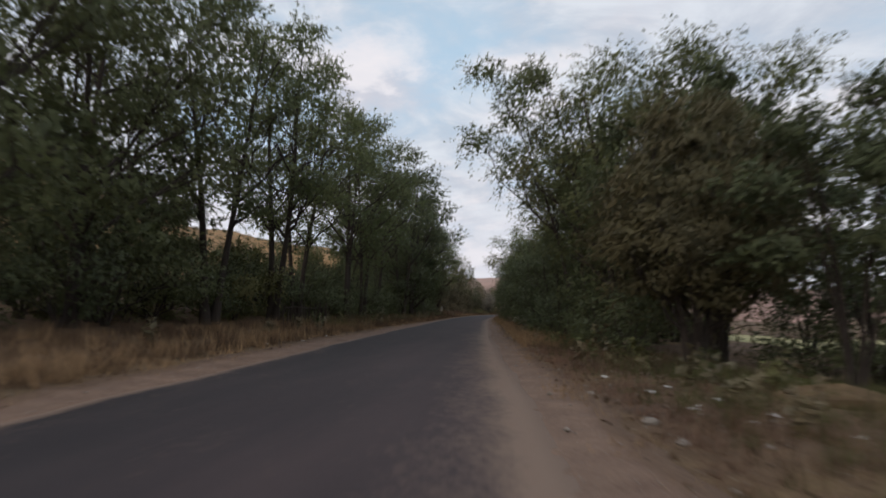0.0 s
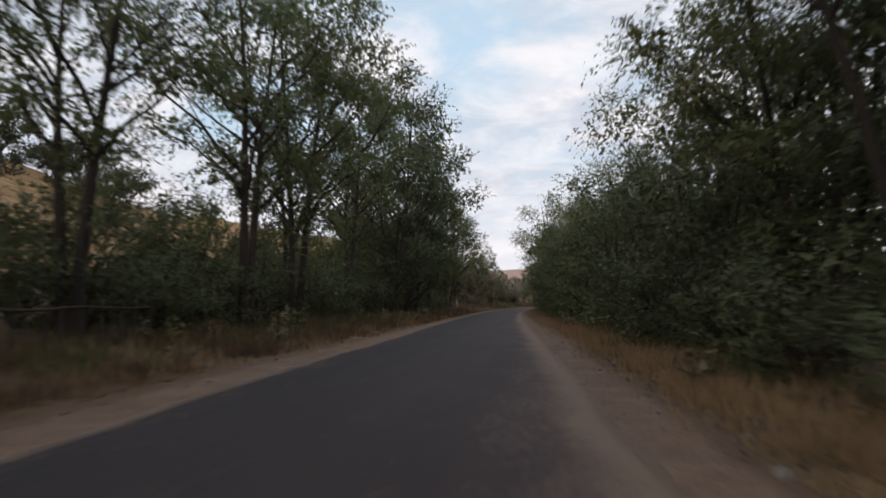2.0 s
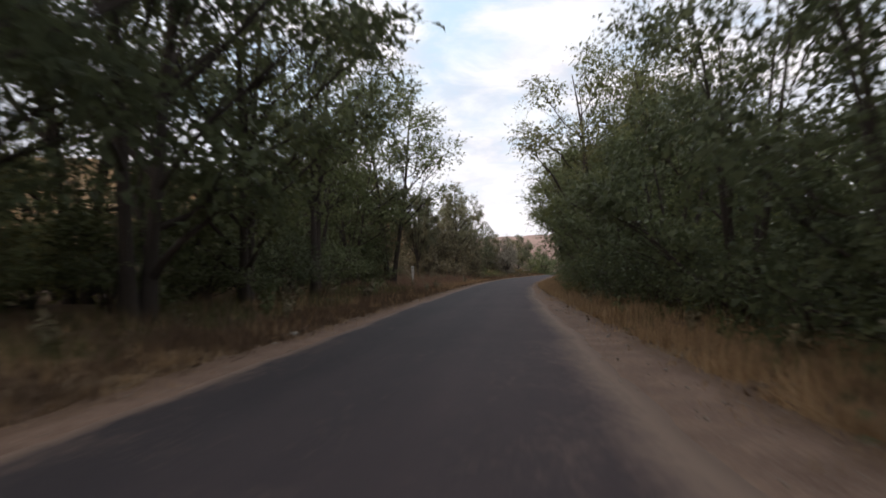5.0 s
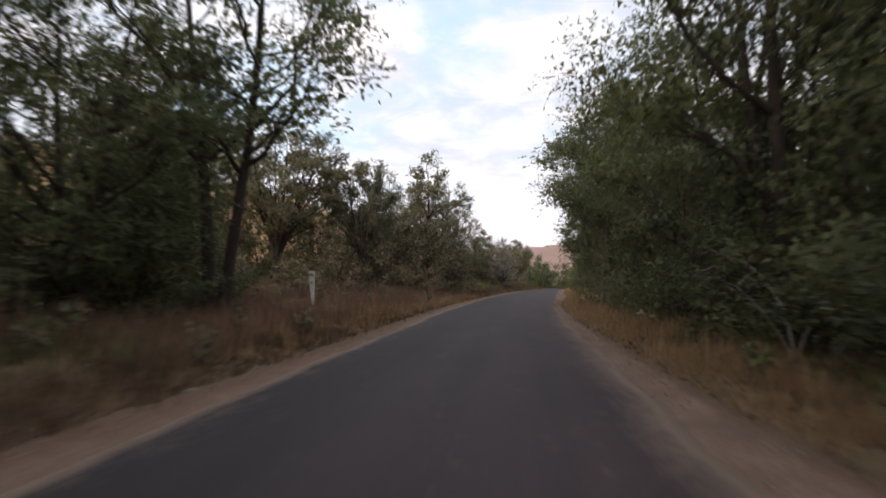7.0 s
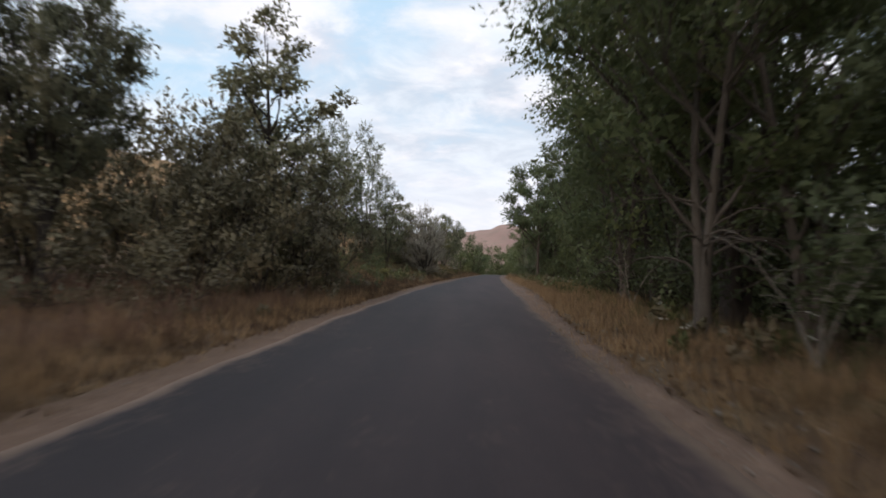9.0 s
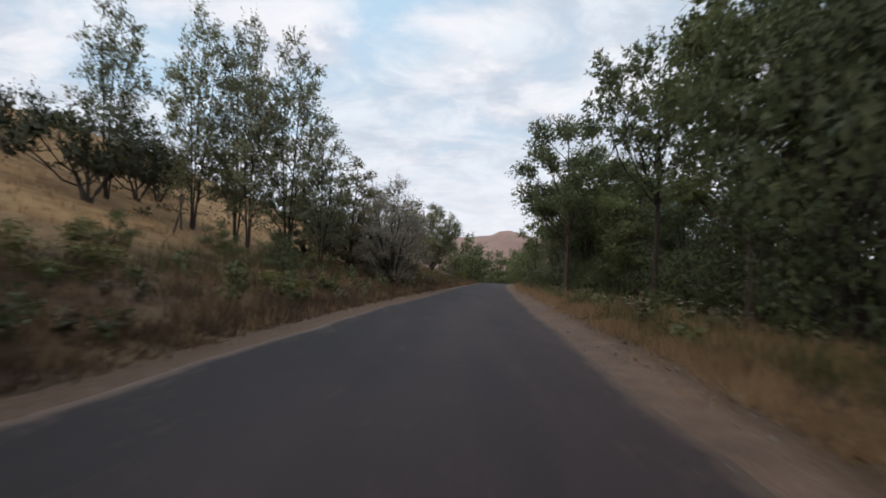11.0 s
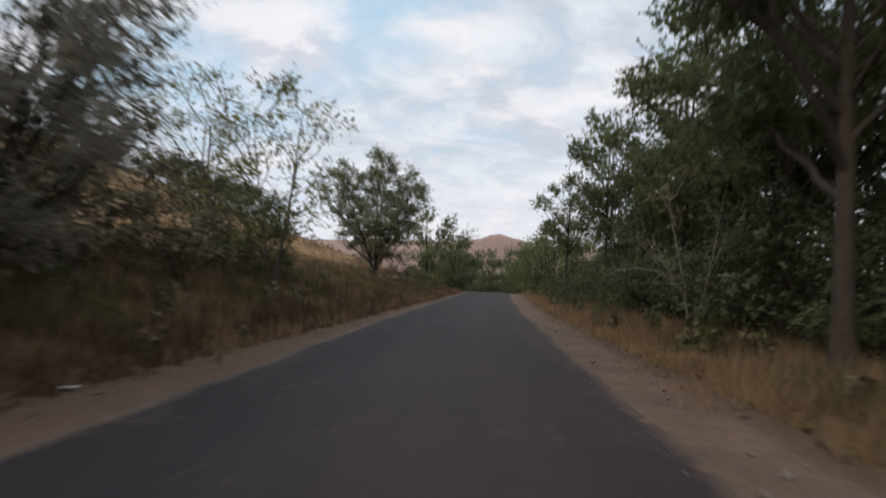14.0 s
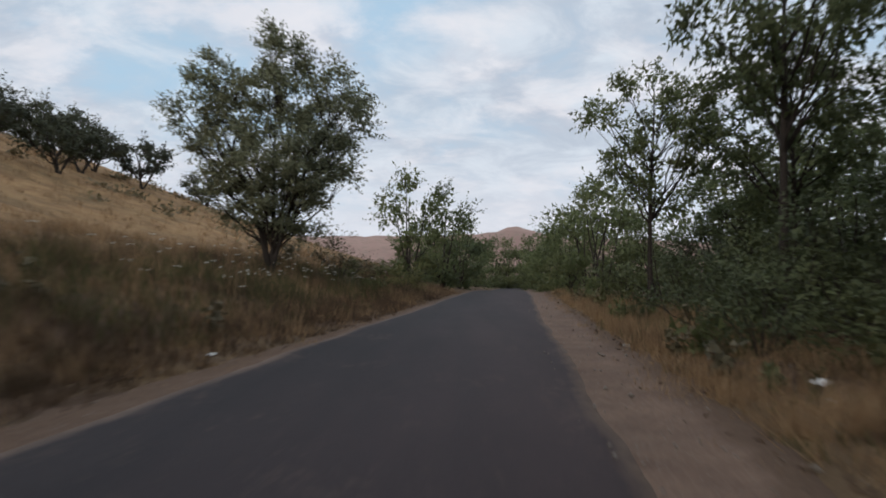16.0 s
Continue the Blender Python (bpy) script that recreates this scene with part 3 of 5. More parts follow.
def grow(name, seed, height, crown_base, profile, stems=1, spread=0.3, trunk_r=0.16, clumps=70, clump_r=0.55, shoots=22, per=6,
         leaf=(0.2, 0.085), shoot_l=0.55, droop=0.25, up=0.35, bark=None, foliage=None, fork=0.25, lean=0.0, hollow=0.25, fill=9, each=6, bole=0.0, crook=1.0, dead=0, lobes=None, plumes=0.0,
         label="", category="tree", group=""):
    """A tree at the origin: trunk with limbs and twigs, and a crown of leaf blades on shoots. profile: radius by share of the crown's height."""
    rng = np.random.default_rng(seed)
    per, leaf = round(per * 1.1), (leaf[0] * 1.03, leaf[1] * 1.07)
    fill, shoots = round(fill * 1.7), round(shoots * 0.78)
    pu, pr = zip(*profile)
    ch = height - crown_base
    pieces, lines = [], []
    for k in range(stems):
        ang = 2 * math.pi * (k + rng.uniform(-0.25, 0.25)) / stems
        reach = (spread if stems > 1 else 0.06) * max(pr)
        z = np.linspace(-0.25, crown_base + ch * rng.uniform(0.78, 0.92), 10)
        t = np.clip(z / z[-1], 0, 1)
        off = reach * np.clip((z - bole) / (z[-1] - bole), 0, 1) ** (1.0 if stems > 1 else 1.5) + (0.12 * trunk_r / 0.16 if stems > 1 else 0) * (0.5 if bole else 1)
        wob = trunk_r * 0.9 * crook
        p = np.stack([np.cos(ang) * off + wob * np.sin(t * 5 + k) * t + lean * t * t * height, np.sin(ang) * off + wob * np.sin(t * 4.1 + 2 * k + 1) * t, z], 1)
        r0 = trunk_r * (1 if stems == 1 else rng.uniform(0.55, 0.85))
        rad = r0 * (1 - 0.86 * t) * (1 + 0.5 * np.exp(-np.maximum(z, 0) / 0.3))
        if lobes:
            dx, dy, _, tall = lobes[k % len(lobes)]
            top = crown_base + ch * tall * 0.66
            s = np.linspace(0, 1, 10)
            p = np.stack([dx * 0.95 * s ** 1.3 + wob * np.sin(s * 5 + k) * s, dy * 0.95 * s ** 1.3 + 0.08 * np.sin(k * 2.0), -0.25 + (top + 0.25) * s], 1)
        pieces.append(tube(p, rad, 8 if trunk_r > 0.07 else 5))
        lines.append((p, rad))
    u = rng.uniform(0, 1, clumps * 10)
    keep = rng.uniform(0, 1, len(u)) < (np.interp(u, pu, pr) / max(pr)) ** 1.2
    u = u[keep][:clumps * 2]
    a = rng.uniform(0, 2 * math.pi, len(u))
    ripple = 1 + 0.2 * np.sin(a * 3 + seed) + 0.14 * np.sin(a * 5 + u * 9 + seed * 2)
    rho = np.interp(u, pu, pr) * np.sqrt(rng.uniform(hollow, 1, len(u))) * np.minimum(ripple * rng.uniform(0.85, 1.1, len(u)), 1.2) * 0.94
    spots = np.stack([np.cos(a) * rho + lean * height * np.clip((crown_base + ch * u) / height, 0, 1) ** 2, np.sin(a) * rho, crown_base + ch * (0.03 + 0.94 * u)], 1)
    if lobes:
        which = rng.integers(0, len(lobes), len(spots))
        dx, dy, shrink, tall = np.array(lobes)[which].T
        open_up = 0.25 + 0.75 * np.clip((spots[:, 2] - crown_base) / ch * 1.6, 0, 1)
        spots = np.stack([spots[:, 0] * shrink + dx * open_up, spots[:, 1] * shrink + dy * open_up, crown_base + (spots[:, 2] - crown_base) * tall], 1)
    # boughs well apart from one another, each with a handful of clumps round its end
    count = max(6, round(clumps / each))
    boughs, gap = [0], np.linalg.norm(spots - spots[0], axis=1)
    while len(boughs) < min(count, len(spots)):
        boughs.append(int(np.argmax(gap * rng.uniform(0.75, 1, len(gap)))))
        gap = np.minimum(gap, np.linalg.norm(spots - spots[boughs[-1]], axis=1))
    boughs = spots[boughs]
    between = np.linalg.norm(boughs[:, None] - boughs[None], axis=2) + 99 * np.eye(len(boughs))
    bough_r = np.clip(between.min(1) * 0.62, clump_r * 0.8, clump_r * 3.2) * rng.uniform(0.7, 1.2, len(boughs))
    owner = np.repeat(np.arange(len(boughs)), each)
    way = unit(rng.normal(0, 1, (len(owner), 3)) + unit(boughs[owner] - np.array([0, 0, crown_base + 0.3 * ch])) * 0.8 + np.array([0, 0, 0.25]))
    centres = boughs[owner] + way * (bough_r[owner] * rng.uniform(0.35, 0.85, len(owner)))[:, None] * np.array([1, 1, 0.72])
    centres[:, 2] = np.maximum(centres[:, 2], 0.2)
    small = np.clip(bough_r[owner] * 0.45, clump_r * 0.5, clump_r)
    for n, c in enumerate(boughs):
        best = min(range(len(lines)), key=lambda q: np.linalg.norm(lines[q][0][6, :2] - c[:2]) + rng.uniform(0, 0.6))
        p, rad = lines[best]
        zt = np.clip(c[2] - np.linalg.norm(c[:2] - p[5, :2]) * rng.uniform(0.6, 1.25) - 0.4, crown_base * fork + 0.2, p[-1, 2] * 0.95)
        s = np.array([np.interp(zt, p[:, 2], p[:, q]) for q in range(3)])
        r = float(np.interp(zt, p[:, 2], rad)) * 0.62
        m = s * 0.45 + c * 0.55 + np.array([*rng.normal(0, 0.14, 2), 0]) * np.linalg.norm(c - s) * 0.5 - np.array([0, 0, 0.07 * np.linalg.norm(c - s)])
        t = np.linspace(0, 1, 6)[:, None]
        q = s * (1 - t) ** 2 + 2 * m * t * (1 - t) + c * t ** 2
        q[1:-1] += rng.normal(0, 0.025, (4, 3)) * np.linalg.norm(c - s)
        pieces.append(tube(q, np.linspace(max(r, 0.02), 0.014, 6), 5 if trunk_r > 0.14 else 3))
        for d in centres[owner == n]:
            s2 = q[rng.integers(2, 5)]
            pieces.append(tube(np.stack([s2, d + rng.normal(0, 0.04, 3)]), [max(r * 0.3, 0.011), 0.006], 3))
    for _ in range(dead):
        # a bare dead limb that arches out from the lower trunk
        p, rad = lines[rng.integers(0, len(lines))]
        z0 = rng.uniform(0.12, 0.75) * crown_base + 0.4
        s = np.array([np.interp(z0, p[:, 2], p[:, q]) for q in range(3)])
        a0, far = rng.uniform(0, 2 * math.pi), rng.uniform(0.9, 2.4)
        t = np.linspace(0, 1, 6)
        q = s + np.stack([np.cos(a0 + t * 0.5) * far * t, np.sin(a0 + t * 0.5) * far * t, far * (0.9 * t - rng.uniform(0.5, 1.1) * t * t)], 1) + rng.normal(0, 0.03, (6, 3))
        pieces.append(tube(q, np.linspace(0.03, 0.008, 6), 4))
        for k in (2, 3, 4):
            tip = q[k] + rng.normal(0, 0.28, 3) + np.array([0, 0, 0.1])
            pieces.append(tube(np.stack([q[k], (q[k] + tip) / 2, tip]), [0.012, 0.009, 0.005], 3))
    n = len(centres) * shoots
    centre, hub, reach = np.repeat(centres, shoots, 0), np.repeat(boughs[owner], shoots, 0), np.repeat(small, shoots)
    spread_v = unit(rng.normal(0, 1, (n, 3)))
    anchor = centre + spread_v * (reach * rng.uniform(0.15, 1, n) ** 0.5)[:, None] * np.array([1, 1, 0.8])
    anchor[:, 2] = np.maximum(anchor[:, 2], 0.12)
    way = unit(unit(anchor - hub) * 0.8 + spread_v * 0.35 + np.array([0, 0, up]) + rng.normal(0, 0.3, (n, 3)))
    length = shoot_l * rng.uniform(0.4, 1.25, n)
    if plumes:
        tall_ones = (rng.uniform(0, 1, n) < plumes) & (centre[:, 2] > crown_base + 0.35 * ch)
        way[tall_ones] = unit(way[tall_ones] * 0.35 + np.array([0, 0, 1.0]))
        length[tall_ones] *= 2.0
    thin = rng.choice(n, n // 13, replace=False)
    a0, b0 = centre[thin], anchor[thin] + way[thin] * length[thin, None] * 0.7
    side = unit(np.cross(b0 - a0, [0.3, 0.2, 1.0])) * 0.009
    tw = np.stack([a0 - side, a0 + side, b0 + side * 0.4, b0 - side * 0.4], 1).reshape(-1, 3)
    pieces.append((tw, np.arange(len(tw)).reshape(-1, 4)))
    root = thing(name, label, category, None, group)
    blades_v = [leaves(rng, anchor, way, length, per, *leaf, droop)]
    middle = [np.repeat(hub, per, 0)]
    if fill:
        k = len(centres) * fill
        whose = np.repeat(owner, fill)
        inner = boughs[whose] + unit(rng.normal(0, 1, (k, 3))) * (bough_r[whose] * 0.74 * rng.uniform(0, 1, k) ** 0.45)[:, None] * np.array([1, 1, 0.75])
        inner[:, 2] = np.maximum(inner[:, 2], 0.15)
        blades_v.append(leaves(rng, inner, unit(rng.normal(0, 1, (k, 3))), np.full(k, 0.1), 1, leaf[0] * 1.4, leaf[0] * 0.9, droop))
        middle.append(boughs[whose])
    bv, bf = joined(blades_v)
    bf, bn = leaf_normals(bv, bf, np.concatenate(middle) - np.array([0, 0, 0.4 * clump_r]), np.array([lean * height * 0.3, 0, crown_base + 0.3 * ch]))
    wood = new("trunk", mesh_from("trunk", *joined(pieces), bark or M_BARK, True))
    wood.parent = root
    crown = new("crown", mesh_from("crown", bv, bf, foliage or M_LEAF, normals=bn))
    crown.parent = root
    return root


def place(side, off, y, turn=0.0, size=1.0, tall=None, sink=0.05):
    x, yy, z = spot(side, off, y)
    return Matrix.LocRotScale((x, yy, z - sink), Euler((0, 0, radians(turn))), (size, size, tall or size))


def copies(root, spots, side, labels=None):
    """Moves the first thing to the first spot and sets copies on the rest. spots: off, y, turn, size, height factor."""
    made = []
    for n, (off, y, turn, size, tall) in enumerate(spots):
        ob = root if n == 0 else copy_thing(root, Matrix())
        ob.matrix_basis = place(side, off, y, turn, size, size * tall)
        made.append(ob)
    return made


# ---- tall roadside trees, left of the first straight ----
elm_open = grow("roadside_tree", 11, 15.2, 4.5, [(0, 1.3), (0.2, 2.9), (0.5, 4.2), (0.85, 3.3), (1, 1.0)], stems=2, spread=0.35, trunk_r=0.24,
                clumps=156, clump_r=0.64, shoots=14, per=6, fill=7, leaf=(0.18, 0.075), shoot_l=0.8, label="tall dark-green broadleaf tree with bare lower trunks", group="roadside tree row")
copies(elm_open, [(5.8, 31, 0, 1.0, 1.0), (6.6, 25.5, 80, 0.95, 1.0), (6.8, 38, 200, 0.92, 1.05), (5.2, 45, 130, 0.95, 1.06), (5.0, 49.5, 290, 0.9, 1.08), (6.2, 63, 160, 0.95, 1.05), (6.4, 93, 240, 0.72, 1.1), (4.8, 103.5, 20, 1.0, 0.9), (4.6, 87.5, 130, 0.85, 0.95)], -1)
elm_lean = grow("leaning_tree", 14, 14.5, 5.2, [(0, 1.2), (0.3, 2.8), (0.6, 3.4), (0.85, 2.6), (1, 0.9)], stems=2, spread=0.5, trunk_r=0.22, bole=3.6, crook=1.6, lean=0.11, clumps=110, clump_r=0.6, shoots=14, per=6, fill=4,
                leaf=(0.2, 0.085), shoot_l=0.8, label="tall dark tree whose forked trunk leans over the verge", category="tree")
copies(elm_lean, [(7.2, 54.0, 0, 1.0, 1.0)], -1)
elm_dense = grow("roadside_tree", 12, 14.5, 2.2, [(0, 1.8), (0.25, 3.6), (0.5, 4.3), (0.8, 3.3), (1, 0.9)], stems=2, spread=0.3, trunk_r=0.26,
                 clumps=168, clump_r=0.72, shoots=13, per=5, fill=11, leaf=(0.2, 0.09), shoot_l=0.7, foliage=M_LEAF_DEEP, label="dense dark broadleaf tree with a full crown", group="roadside tree row")
copies(elm_dense, [(4.7, 69, 20, 1.12, 1.12), (6.5, 11, 50, 0.95, 1.05), (7.3, 17.5, 140, 1.0, 1.0), (9.5, 22, 220, 0.9, 0.95), (4.3, 74.5, 100, 1.08, 1.08), (4.8, 81, 300, 0.95, 1.02), (9.6, 107, 80, 0.72, 0.92), (11.5, 25, 10, 0.8, 0.7), (9.0, 79, 230, 0.95, 1.05), (6.6, 100.6, 200, 0.8, 0.9), (18.6, 127.6, 60, 0.74, 1.04), (23.5, 126, 200, 0.8, 1.1)], -1)

# ---- right side of the first straight ----
amber = grow("willow_bush", 21, 6.6, 1.7, [(0, 1.3), (0.3, 2.2), (0.65, 2.0), (1, 0.7)], stems=4, spread=0.45, trunk_r=0.13, clumps=180, clump_r=0.5, each=3, shoots=22, per=8, fill=15,
             leaf=(0.14, 0.046), shoot_l=0.8, droop=0.55, up=0.5, foliage=M_LEAF_AMBER, label="bushy willow turning amber beside the verge", category="tree")
copies(amber, [(4.6, 16.2, 0, 1.0, 1.0)], 1)
grove = grow("grove_tree", 22, 10.5, 3.2, [(0, 1.5), (0.3, 3.0), (0.7, 2.9), (1, 0.8)], stems=4, spread=0.5, trunk_r=0.13, clumps=90, clump_r=0.55, shoots=15, per=6, fill=13,
             leaf=(0.2, 0.09), shoot_l=0.55, foliage=M_LEAF_DEEP, label="multi-stemmed dark tree over shaded ground", group="grove trees")
copies(grove, [(7.2, 14.3, 0, 0.8, 0.78), (10.5, 19, 120, 0.9, 0.7), (6.6, 22, 60, 0.95, 1.0), (12.0, 13.0, 200, 0.8, 0.75), (14.5, 24, 40, 0.9, 0.65), (15.5, 33, 240, 0.95, 0.7), (9.5, 30, 290, 0.95, 1.0), (8.4, 25, 10, 0.95, 0.95), (9.2, 37, 80, 0.95, 1.05), (8.6, 46, 170, 0.95, 1.05)], 1)
over = grow("roadside_tree", 23, 14.2, 2.4, [(0, 1.6), (0.3, 3.6), (0.6, 4.3), (0.85, 3.0), (1, 0.8)], stems=3, spread=0.42, trunk_r=0.24, clumps=138, clump_r=0.66, shoots=14, per=6, fill=14, dead=6,
            leaf=(0.18, 0.06), shoot_l=0.9, droop=0.5, foliage=M_LEAF_WILLOW, label="tall willow-like tree behind the hedge", group="tall trees behind the hedge")
leaning = grow("leaning_tree", 26, 14.0, 6.2, [(0, 2.2), (0.25, 3.6), (0.6, 3.7), (0.85, 2.6), (1, 0.8)], stems=2, spread=0.3, trunk_r=0.2, clumps=120, clump_r=0.6, shoots=17, per=7, fill=9, lean=0.24,
               leaf=(0.18, 0.06), shoot_l=0.8, droop=0.45, foliage=M_LEAF_WILLOW, label="tall willow-like tree whose crown leans over the road", category="tree")
copies(leaning, [(4.4, 32.8, 180, 1.0, 1.05)], 1)
copies(over, [(5.6, 28.0, 90, 0.95, 0.95), (8.6, 25.5, 20, 0.95, 0.95), (8.4, 36.5, 220, 0.95, 1.0), (6.2, 39.5, 310, 0.9, 1.0), (7.4, 44, 170, 0.92, 1.0), (7.6, 53, 250, 0.92, 1.02), (7.2, 61, 40, 0.8, 0.8), (8.6, 72, 300, 0.95, 1.0), (3.9, 100.5, 120, 1.0, 1.0), (4.5, 107, 200, 0.9, 1.0), (7.0, 95, 60, 0.95, 1.0), (4.4, 128, 10, 0.95, 1.0), (4.9, 136, 290, 0.95, 0.98)], 1)
wall_tree = grow("hedge_tree", 24, 9.2, 0.4, [(0, 1.9), (0.25, 2.7), (0.6, 2.6), (0.85, 1.7), (1, 0.6)], stems=4, spread=0.5, trunk_r=0.14, clumps=120, clump_r=0.6, shoots=13, per=5, fill=15,
                 leaf=(0.145, 0.062), shoot_l=0.8, droop=0.45, foliage=M_LEAF_DEEP, hollow=0.4, label="bushy dark-green tree leafed down to the ground", group="trees in the roadside thicket")
copies(wall_tree, [(4.3, 41, 0, 0.85, 0.8), (4.2, 47.5, 60, 0.85, 0.82), (4.2, 54, 150, 0.95, 0.95), (4.0, 60, 210, 0.9, 0.85), (3.9, 66, 300, 0.9, 0.85), (4.4, 72, 20, 0.95, 0.98), (4.3, 78, 110, 1.0, 1.02), (4.4, 84.5, 190, 1.0, 0.84), (3.8, 91, 250, 0.95, 0.78), (4.8, 114, 70, 0.95, 0.9), (5.6, 121, 160, 0.95, 0.95), (4.9, 143, 330, 0.95, 1.15), (6.0, 149.5, 40, 0.9, 1.1), (7.0, 97.5, 10, 1.05, 1.25), (7.4, 104, 90, 1.05, 1.25), (6.2, 33.5, 200, 0.95, 1.0)]
    + [(6.0, 28.5, 20, 0.9, 0.95), (8.2, 148, 260, 1.05, 1.25), (9.8, 160, 320, 0.95, 0.85), (9.4, 170.5, 30, 0.95, 0.85), (8.4, 177, 120, 0.95, 0.9), (10.5, 192, 200, 1.0, 0.75), (8.0, 203, 70, 0.85, 0.8), (8.6, 210, 150, 0.85, 0.6), (7.6, 217, 250, 0.85, 0.6), (7.6, 131, 40, 0.9, 0.75), (8.2, 124.5, 130, 0.95, 0.8), (8.0, 137.5, 220, 0.95, 0.8), (5.4, 194.5, 170, 0.9, 0.85), (6.6, 187.5, 150, 0.9, 0.95), (4.3, 101.8, 77, 0.9, 1.1)], 1)
trunky = grow("crooked_tree", 25, 13.0, 3.0, [(0, 1.4), (0.3, 3.0), (0.6, 3.6), (0.85, 2.4), (1, 0.7)], stems=2, spread=0.42, trunk_r=0.19, clumps=140, clump_r=0.6, shoots=14, per=6, fill=10, crook=2.4, dead=14, bole=0.3,
              leaf=(0.18, 0.075), shoot_l=0.8, bark=M_PALE_BARK, foliage=M_LEAF, label="tall tree with crooked forked pale trunks and dead limbs", group="crooked trees at the wood's edge")
copies(trunky, [(2.7, 125.4, 100, 1.0, 1.0), (4.6, 125.0, 200, 0.95, 1.0), (5.6, 131.5, 20, 1.0, 1.03), (3.8, 137.5, 300, 0.95, 0.98), (7.5, 132, 250, 1.0, 1.0), (4.2, 113.0, 140, 0.9, 0.95), (5.6, 119.5, 60, 0.9, 0.98)], 1)

# ---- left side past the marker post ----
vase = grow("spreading_willow", 31, 10.2, 3.7, [(0, 2.2), (0.25, 3.4), (0.6, 3.6), (0.85, 3.0), (1, 1.5)], stems=13, spread=0.72, trunk_r=0.15, clumps=190, clump_r=0.5, each=4, shoots=15, per=6, bole=1.7,
            leaf=(0.19, 0.08), shoot_l=0.55, hollow=0.1, fork=0.75, fill=12, foliage=M_LEAF_OLIVE, label="wide willow with many limbs fanning from a short trunk", group="spreading willows")
copies(vase, [(12.4, 126.3, 0, 1.06, 0.9), (25, 133, 150, 1.1, 1.0), (7.7, 129.2, 40, 0.6, 1.42)], -1)
cone = grow("pointed_tree", 32, 11.4, 1.0, [(0, 2.2), (0.3, 2.3), (0.6, 1.8), (0.85, 1.25), (1, 0.35)], stems=1, trunk_r=0.15, clumps=120, clump_r=0.45, each=3, shoots=14, per=6, plumes=0.06, fill=14,
            leaf=(0.17, 0.08), shoot_l=0.5, up=0.6, foliage=M_LEAF_OLIVE, label="slender pointed tree rising out of brown scrub", group="pointed trees")
copies(cone, [(5.0, 138.4, 0, 1.2, 0.84), (6.2, 178.5, 120, 0.82, 0.8), (8.2, 142.5, 60, 0.9, 0.72), (8.8, 176.5, 30, 0.8, 0.5)], -1)
poplar = grow("young_poplar", 33, 10.0, 1.6, [(0, 0.9), (0.3, 1.6), (0.65, 1.5), (1, 0.35)], stems=3, spread=0.5, trunk_r=0.075, clumps=150, clump_r=0.46, each=3, shoots=11, per=6, fill=2, plumes=0.08,
              leaf=(0.135, 0.07), shoot_l=0.5, up=0.75, foliage=M_LEAF_POPLAR, hollow=0.1, label="young silver-green poplar on the grassy bank", group="poplars on the bank")
copies(poplar, [(5.6, 169.3, 0, 0.8, 1.02), (7.9, 171, 90, 1.1, 1.12), (9.4, 169.4, 180, 0.9, 1.2), (11.0, 171.5, 270, 1.05, 1.2), (12.8, 170.2, 40, 1.1, 1.1), (16.4, 168.5, 130, 1.0, 1.08), (7.0, 176.3, 10, 0.6, 0.7)], -1)
silver = grow("silverberry_tree", 34, 6.3, 0.7, [(0, 1.5), (0.3, 2.4), (0.65, 2.1), (1, 0.7)], stems=4, spread=0.5, trunk_r=0.12, clumps=126, clump_r=0.46, each=3, shoots=18, per=7, fill=8,
              plumes=0.14, leaf=(0.14, 0.045), shoot_l=0.6, up=0.9, droop=0.1, foliage=M_LEAF_SILVER, label="round silverberry tree with grey leaves", category="tree")
copies(silver, [(2.8, 174.8, 0, 0.82, 0.98), (4.1, 180.4, 110, 1.0, 1.05)], -1)
sparse = grow("sparse_tree", 35, 7.4, 1.4, [(0, 0.9), (0.35, 1.9), (0.7, 1.8), (1, 0.6)], stems=2, spread=0.4, trunk_r=0.08, clumps=72, clump_r=0.42, each=3, shoots=9, per=6, fill=2,
              leaf=(0.13, 0.05), shoot_l=0.55, up=0.45, bark=M_PALE_BARK, foliage=M_LEAF_LIME, label="thin tree with sparse pale leaves", group="sparse trees")
copies(sparse, [(4.0, 192.2, 0, 1.12, 0.82), (8.2, 196.0, 130, 1.1, 0.84), (9.0, 187, 40, 0.7, 0.7)], -1)
lobed = grow("lobed_tree", 36, 8.5, 1.3, [(0, 0.9), (0.25, 1.9), (0.55, 2.4), (0.85, 1.9), (1, 0.7)], stems=5, spread=0.9, trunk_r=0.13, clumps=360, clump_r=0.36, each=3, shoots=20, per=6, fill=12,
             leaf=(0.105, 0.055), shoot_l=0.5, up=0.6, hollow=0.15, lobes=[(-2.1, 0.2, 0.56, 0.86), (0.1, 0.0, 0.62, 1.0), (2.1, -0.2, 0.52, 0.84), (-0.9, 0.3, 0.75, 0.62), (0.8, -0.3, 0.7, 0.6)], foliage=M_LEAF_POPLAR, label="full multi-stemmed tree standing alone on the bank", category="tree")
copies(lobed, [(5.2, 213.9, 0, 1.0, 1.02)], -1)
rng0 = np.random.default_rng(8)
